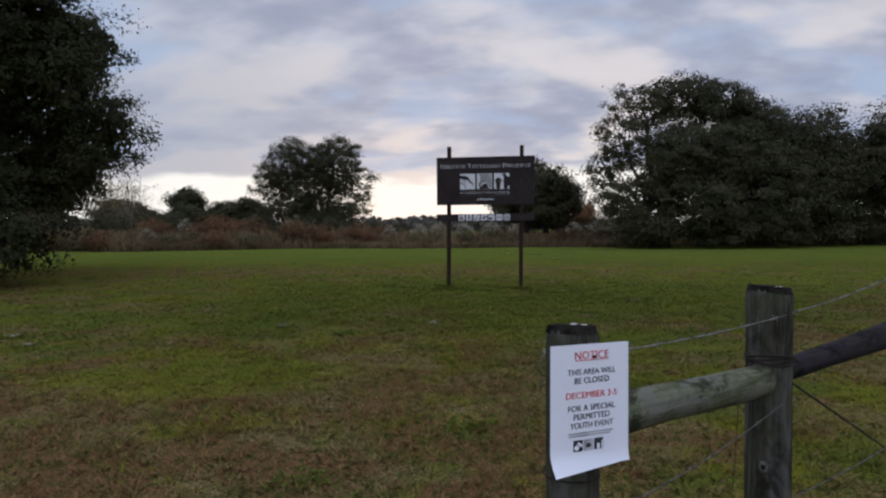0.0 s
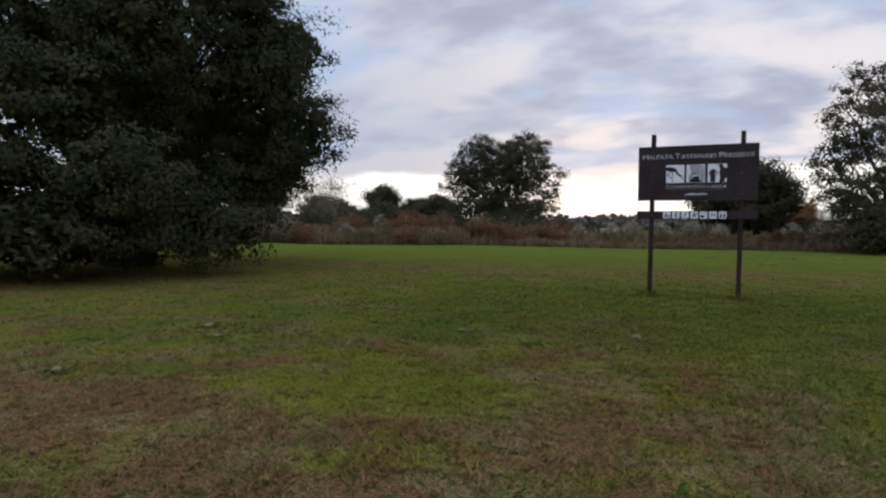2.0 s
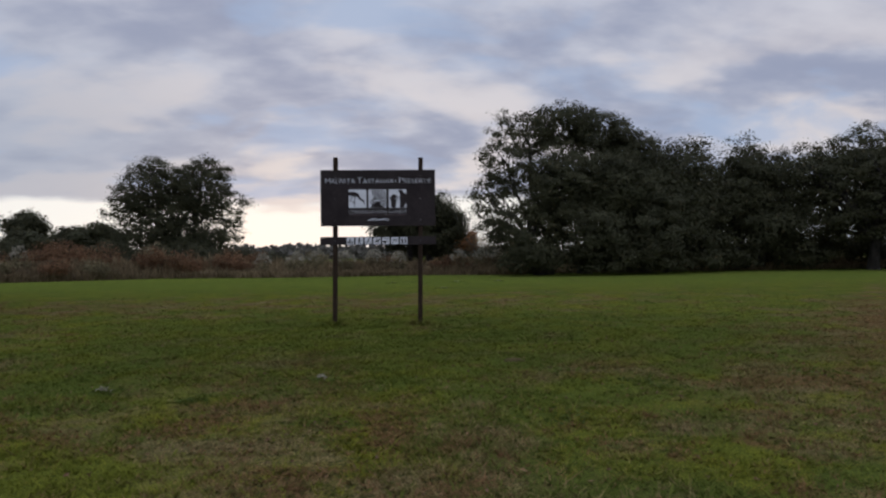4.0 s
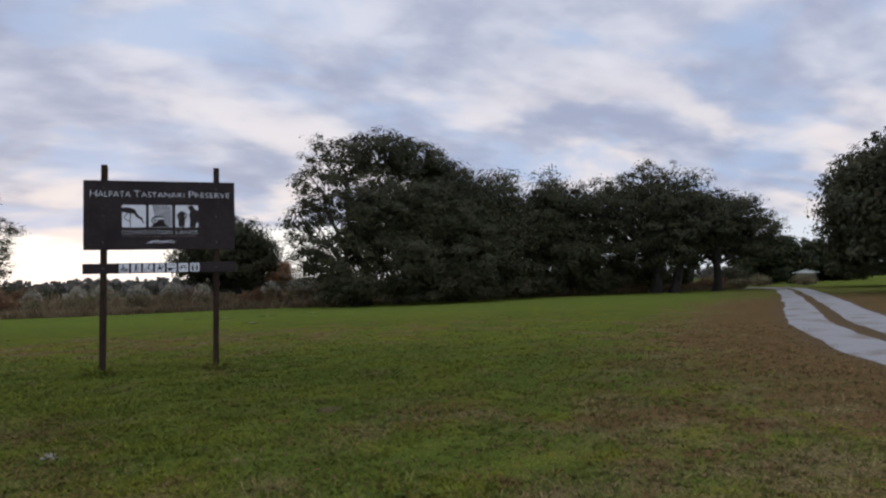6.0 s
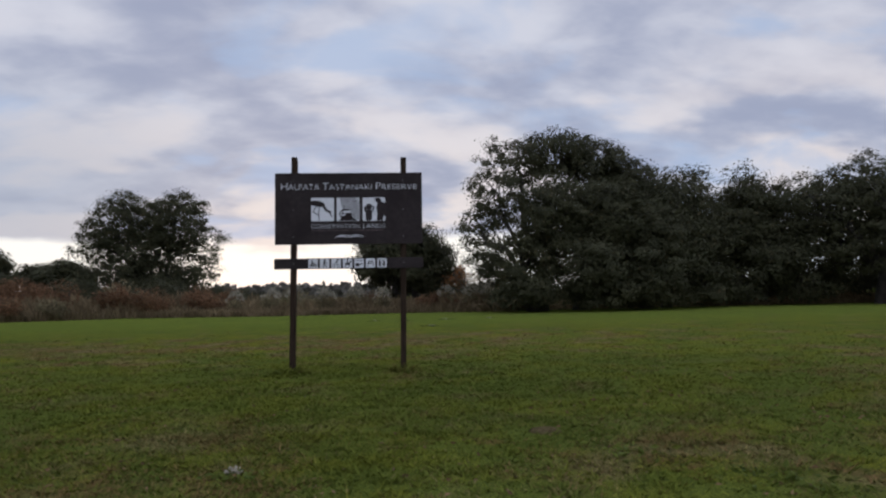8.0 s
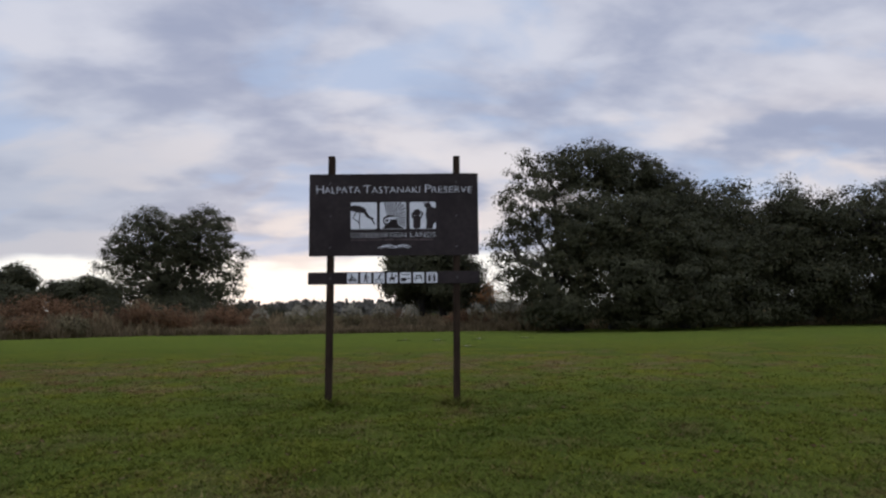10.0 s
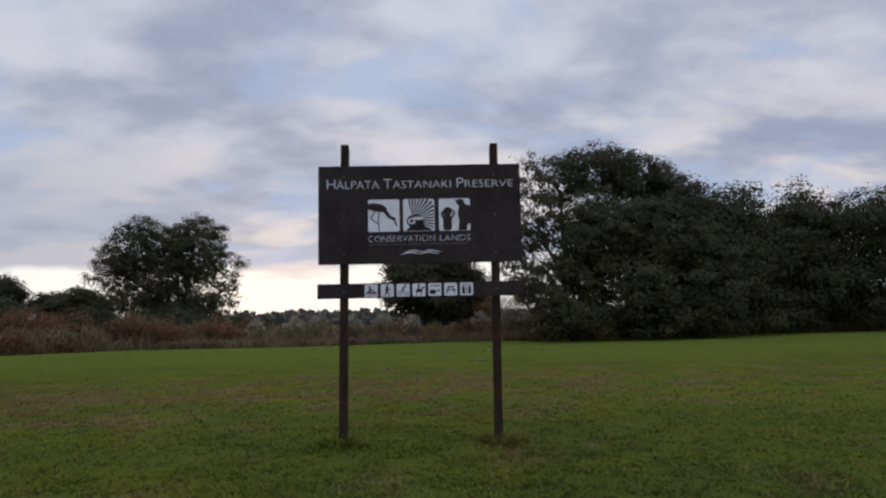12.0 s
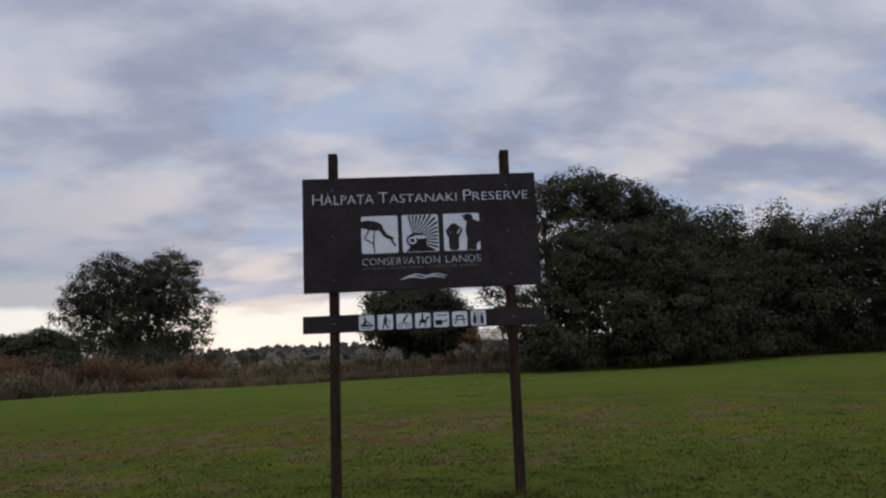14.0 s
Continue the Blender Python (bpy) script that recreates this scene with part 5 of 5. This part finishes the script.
def shrub(x, y, h, w, kind, seed):
    rng = np.random.default_rng(seed)
    mat, label, leaf = {
        "rust": (M_RUST, "rusty red-brown scrub bush", 0.20), "olive": (M_OLIVE, "dull olive-brown scrub bush", 0.20),
        "dark": (M_OAK_FAR, "low dark green scrub bush", 0.22), "plume": (M_OLIVE, "dull green-brown bush covered with whitish seed plumes", 0.16)}[kind]
    s = empty("bush", pose(x, y, 0), label, "bush", "bushes along the field's edge")
    n = int(400 * w * h)
    d = rng.normal(size=(n, 3))
    d /= np.linalg.norm(d, axis=1)[:, None]
    heads = np.array([(0.0, 0.0, 0.45, 0.72)] + [(math.cos(g) * 0.55, math.sin(g) * 0.45, rng.uniform(0.3, 0.62), rng.uniform(0.36, 0.52)) for g in np.arange(5) * 1.2566 + rng.uniform(0, 1)])
    own = heads[rng.choice(6, n, p=(0.35, 0.13, 0.13, 0.13, 0.13, 0.13))]
    size = np.array((w, w * 0.8, h * 0.72))
    c = (own[:, :3] * np.array((w, w * 0.8, h))) + d * (rng.random(n) ** 0.4 * own[:, 3])[:, None] * size
    ok = c[:, 2] > 0.06
    c, d = c[ok], d[ok]
    ob = new("foliage", cards("foliage", c, leaf, mat, rng, face=d * 0.9 + np.array((0, 0, 0.35))))
    ob.parent = s
    ob["kind"] = "stuff"
    stalks = []
    for _ in range(8):
        stalks.append((bent((rng.normal() * 0.15, rng.normal() * 0.15, -0.05), (rng.normal() * w * 0.5, rng.normal() * w * 0.4, h * rng.uniform(0.6, 0.95)), rng, 4, 0.1), [0.022, 0.018, 0.013, 0.008]))
    tagged(part("brushwood", tubes_mesh("brushwood", stalks, M_BARK, 4), M_BARK, s), kind="stuff")
    if kind == "plume":
        k = int(60 * w)
        g = rng.uniform(0, 2 * math.pi, k)
        r = np.sqrt(rng.random(k)) * w * 0.85
        base = np.stack([r * np.cos(g), r * 0.8 * np.sin(g), h * (1.04 - 0.50 * (r / w) ** 2) + rng.normal(size=k) * 0.08], -1)
        top = np.repeat(base, 5, 0) + rng.normal(size=(k * 5, 3)) * 0.07
        ob = new("seed_fluff", cards("seed_fluff", top, 0.12, M_PLUME, rng, np.array((0, 0, 0.6)), slim=0.7))
        ob.parent = s
        tagged(ob, "white feathery seed heads", kind="stuff")
    return s


rs = random.Random(90)
k = 0
for x, y, h, w, kind in (
        (-25.0, 47.0, 1.5, 0.75, "plume"), (-24.4, 52, 2.3, 0.7, "plume"), (-20.0, 47.4, 1.7, 1.2, "rust"), (-17.8, 48.6, 1.5, 1.2, "olive"), (-23.0, 46.5, 1.6, 1.0, "olive"), (-27.5, 44.5, 1.9, 1.3, "rust"),
        (-7.1, 50.4, 1.6, 0.65, "plume"), (-4.9, 52.0, 1.75, 0.9, "plume"), (-3.4, 52.6, 1.85, 0.8, "plume"), (-1.2, 52.0, 1.7, 0.9, "plume"), (1.0, 54, 1.9, 1.0, "plume"), (2.8, 52.4, 1.7, 0.8, "plume"), (7.6, 52.8, 1.9, 0.8, "plume"),
        (9.3, 52, 1.9, 0.8, "plume"), (10.8, 52.6, 1.9, 0.9, "plume"),
        (-12.5, 51, 2.2, 1.6, "rust"), (-9.8, 52.5, 2.3, 1.7, "rust"), (-15.2, 52, 2.5, 1.8, "rust"), (-8.9, 51.6, 1.7, 1.2, "rust"), (-19, 53, 2.8, 2.0, "rust"), (-22.5, 52, 3.0, 2.2, "rust"), (-26, 50, 2.8, 2.0, "rust"),
        (-5.4, 54, 1.7, 1.3, "olive"), (-13.5, 58, 3.0, 2.2, "dark"), (-10.5, 60, 2.6, 2.0, "dark"), (-7.8, 61, 2.2, 1.8, "dark"), (-17.5, 60, 3.0, 2.2, "olive"), (-28.5, 56, 3.6, 2.4, "dark"), (-32, 54, 3.8, 2.6, "dark"), (-24, 58, 3.2, 2.4, "rust"),
        (6.2, 53.2, 1.4, 1.2, "rust"), (12.2, 56, 2.0, 1.4, "olive"), (8.8, 60, 2.2, 1.6, "dark"), (11.4, 62, 2.4, 1.7, "dark"), (13.6, 60, 2.2, 1.6, "rust"), (-36, 50, 3.4, 2.2, "rust"), (-33, 47, 2.6, 1.8, "rust"), (-30, 46, 2.2, 1.6, "olive"),
        (-20, 70, 3.3, 2.8, "dark"), (-24.6, 70.5, 3.5, 2.8, "dark"), (-15.6, 70.5, 3.0, 2.4, "dark"), (-12.4, 71, 2.4, 2.0, "dark"),
        (27, 57, 4.4, 2.6, "dark"), (31.5, 57.5, 4.4, 2.6, "dark"), (37.5, 57.5, 4.6, 2.8, "dark"), (42, 57, 4.6, 2.8, "dark"), (46.5, 57, 4.2, 2.6, "dark"), (-40, 44, 3.2, 2.2, "dark"), (17, 58.5, 3.0, 2.4, "dark"), (20.5, 59, 3.0, 2.6, "dark"), (24.5, 60, 3.0, 2.6, "dark"), (28, 61, 3.2, 2.6, "dark"), (36, 60, 3.2, 2.6, "dark"), (39.6, 60, 4.4, 2.8, "dark"), (46, 59, 3.2, 2.6, "olive"), (51, 58, 3.0, 2.4, "dark"), (30, 60, 3.0, 2.4, "dark"), (54, 56, 1.7, 2.2, "rust"), (55.4, 53.4, 1.3, 1.9, "olive"), (64.5, 59, 1.7, 1.8, "olive"), (65.5, 64, 3.0, 2.4, "dark"), (71.5, 58.6, 1.5, 1.9, "olive"), (73.5, 60.4, 1.3, 1.6, "dark")):
    shrub(x, y, h, w, kind, 900 + k)
    k += 1
for _ in range(34):
    x = rs.uniform(-36, 13)
    shrub(x, float(scrub_edge(np.array(x))) + rs.uniform(2.5, 13), rs.uniform(1.2, 2.2), rs.uniform(0.8, 1.6), rs.choice(("rust", "rust", "olive", "olive", "dark")), 900 + k)
    k += 1


def tall_weeds():
    """Dry weeds and tall grass in a belt beyond the mown field, and between the grove's trunks."""
    rng = np.random.default_rng(95)
    n = 90000
    x = rng.uniform(-45, 66, n)
    depth = rng.random(n) ** 1.6 * 22
    y = scrub_edge(np.minimum(x, 17)) + depth + np.where(x > 12, 3.0 + 0.1 * (x - 12), 0)
    keep = (lumps(x, y, 2.2, 1.0) + 0.6 > rng.random(n) * 0.8) & ((y > x * 0.86 + 6) | (x < 20)) & (line_distance(x, y, ROAD) > 2.2)
    x, y, depth = x[keep], y[keep], depth[keep]
    n = len(x)
    h = (0.4 + 0.75 * np.minimum(depth / 3.5, 1)) * rng.uniform(0.6, 1.35, n) * (1 + 0.35 * lumps(x, y, 3.0, 2.0)) * np.where(x > 14, 0.6, np.where((x > -6) & (x < 9), 0.68, 1.0))
    g = rng.uniform(0, 2 * math.pi, n)
    w = 0.035 + 0.03 * rng.random(n)
    tipx, tipy = x + rng.normal(size=n) * 0.25 * h, y + rng.normal(size=n) * 0.25 * h
    v = np.empty((n, 4, 3), np.float32)
    v[:, 0] = np.stack([x - w * np.cos(g), y - w * np.sin(g), np.zeros(n)], -1)
    v[:, 1] = np.stack([x + w * np.cos(g), y + w * np.sin(g), np.zeros(n)], -1)
    v[:, 2] = np.stack([tipx + 0.9 * w * np.cos(g), tipy + 0.9 * w * np.sin(g), h], -1)
    v[:, 3] = np.stack([tipx - 0.9 * w * np.cos(g), tipy - 0.9 * w * np.sin(g), h * 0.92], -1)
    f = np.arange(n * 4, dtype=np.int32).reshape(n, 4)
    me = mesh_from("tall_weeds", v.reshape(-1, 3), f, M_WEED, {"rnd": np.repeat(np.clip(rng.random(n) * 0.6 + 0.35 * (lumps(x, y, 4.0, 7.0) + 0.5), 0, 1), 4)})
    tagged(new("tall_weeds", me), "belt of tall dry brown weeds beyond the mown grass", "weeds", kind="stuff")


tall_weeds()

# ---- turf ----


def grass():
    """Short mown blades, thick near the line walked and thinner away from it."""
    rng = np.random.default_rng(100)
    n = 1300000
    x, y = rng.uniform(-17, 17, n), rng.uniform(1.4, 38, n)
    reach = np.hypot(x * 0.9, y - np.clip(y, 3.5, 12))
    by_posts = np.minimum(np.hypot(x + 0.67, y - 16.15), np.hypot(x - 1.18, y - 15.97)) < 0.3
    keep = rng.random(n) < np.where(by_posts, 1.2, 0.58) / (1 + (reach / 4.2) ** 2) * np.clip((30 - y) / 16, 0, 1)
    keep &= (rng.random(n) < 0.6 + 0.6 * lumps(x, y, 0.3, 2.0)) & (line_distance(x, y, ROAD) > 1.0 + 1.2 * rng.random(n))
    tx, ty = x[keep], y[keep]
    # each tuft is a handful of blades that lean away from its middle
    blades = rng.integers(3, 10, len(tx))
    idx = np.repeat(np.arange(len(tx)), blades)
    n = len(idx)
    away = np.clip((ty[idx] - 6) / 14, 0, 1)
    q = rng.uniform(0, 2 * math.pi, n)
    size = (0.85 + 1.1 * rng.random(len(tx)))[idx] * (1 + 0.4 * lumps(tx, ty, 0.6, 4.0)[idx])
    off = 0.034 * size * np.sqrt(rng.random(n)) * (1 + away)
    x, y = tx[idx] + off * np.cos(q), ty[idx] + off * np.sin(q)
    h = size * (0.010 + 0.020 * rng.random(n)) * (1 - 0.25 * away)
    tall = (rng.random(n) < 0.012) | ((np.minimum(np.hypot(x + 0.65, y - 16.2), np.hypot(x - 1.2, y - 16.0)) < 0.28) & (rng.random(n) < 0.8))
    h = np.where(tall, h * 2.2, h)
    feet = np.minimum(np.hypot(x + 0.67, y - 16.15), np.hypot(x - 1.18, y - 15.97))
    h = h * (1 + 1.5 * np.exp(-(feet / 0.22) ** 2))
    w = (0.0045 + 0.005 * rng.random(n)) * (1 + 1.0 * away)
    g = q + math.pi / 2 + rng.normal(size=n) * 0.5
    bend = h * (0.6 + 1.9 * rng.random(n))
    q = q + rng.normal(size=n) * 0.5
    v = np.empty((n, 3, 3), np.float32)
    v[:, 0] = np.stack([x - w * np.cos(g), y - w * np.sin(g), np.full(n, -0.002)], -1)
    v[:, 1] = np.stack([x + w * np.cos(g), y + w * np.sin(g), np.full(n, -0.002)], -1)
    v[:, 2] = np.stack([x + bend * np.cos(q), y + bend * np.sin(q), h], -1)
    d = dryness(tx, ty)
    dry = np.clip((d + 0.22 * rng.normal(size=len(tx)))[idx] + 0.08 * rng.normal(size=n), 0, 1)
    tone = (0.45 * rng.random(len(tx)))[idx] + 0.62 * rng.random(n) ** 1.6
    f = np.arange(n * 3, dtype=np.int32).reshape(n, 3)
    me = mesh_from("grass", v.reshape(-1, 3), f, M_BLADE, {"dry": np.repeat(dry, 3), "rnd": np.repeat(tone, 3)})
    tagged(new("grass", me), "short mown grass blades, green and straw-coloured", "grass", kind="stuff")


grass()


def litter():
    rng = np.random.default_rng(110)
    n = 5200
    x, y = rng.uniform(-9, 10, n), 1.5 + 14 * rng.random(n) ** 1.3
    keep = lumps(x, y, 0.9, 6.0) + 0.3 > rng.random(n)
    c = np.stack([x, y, 0.012 + 0.02 * rng.random(n)], -1)[keep]
    tagged(new("leaf_litter", cards("leaf_litter", c, 0.05, M_LITTER, rng, flat=0.85)), "small fallen brown leaves scattered on grass", "fallen leaves", kind="stuff")


litter()


def weed_tuft(x, y, r, seed, white):
    rng = np.random.default_rng(seed)
    t = empty("weed_tuft", pose(x, y, 0), "small weed tuft with whitish seed heads in grass" if white else "small low green weed tuft in grass", "weed", "weeds in the grass")
    n = 60
    c = np.stack([rng.normal(size=n) * r * 0.6, rng.normal(size=n) * r * 0.6, 0.01 + 0.025 * rng.random(n)], -1)
    ob = new("leaves", cards("leaves", c, 0.075, M_WEEDLEAF, rng, flat=0.6))
    ob.parent = t
    ob["kind"] = "stuff"
    if white:
        m = 30
        c = np.stack([rng.normal(size=m) * r * 0.2, rng.normal(size=m) * r * 0.2, 0.03 + 0.03 * rng.random(m)], -1)
        ob = new("seed_fluff", cards("seed_fluff", c, 0.034, M_PLUME, rng, slim=0.8))
        ob.parent = t
        tagged(ob, "whitish fluffy seed heads", kind="stuff")


for i, (x, y, r, white) in enumerate(((-0.59, 9.88, 0.15, 1), (-6.67, 8.47, 0.22, 1), (-5.95, 7.78, 0.18, 1), (-2.97, 9.5, 0.14, 1), (-6.08, 5.45, 0.15, 1), (-1.85, 8.9, 0.14, 0), (-6.6, 8.4, 0.4, 0), (-5.8, 8.4, 0.3, 0),
                                      (3.2, 9.0, 0.3, 0), (2.4, 10.0, 0.28, 0), (5.5, 9.3, 0.3, 0), (1.7, 7.6, 0.25, 0), (-0.9, 3.3, 0.2, 0), (0.1, 4.4, 0.2, 0), (3.1, 36.5, 0.4, 1), (5.2, 37.5, 0.4, 1), (1.6, 37, 0.35, 1), (7.6, 38, 0.4, 1), (3.6, 31, 0.4, 1))):
    weed_tuft(x, y, r, 120 + i, white)


def ant_mound(x, y):
    bm = bmesh.new()
    bmesh.ops.create_icosphere(bm, subdivisions=3, radius=1)
    for v in bm.verts:
        q = noise.noise(v.co * 3) * 0.12
        v.co = Vector((v.co.x * 0.15 * (1 + q), v.co.y * 0.15 * (1 + q), max(v.co.z, -0.2) * 0.04 * (1 + q)))
    ob = part("ant_mound", bm, M_MOUND, None, smooth=True)
    ob.matrix_basis = pose(x, y, 0)
    tagged(ob, "small sandy brown ant mound in the grass", "ant mound")


ant_mound(2.05, 10.86)
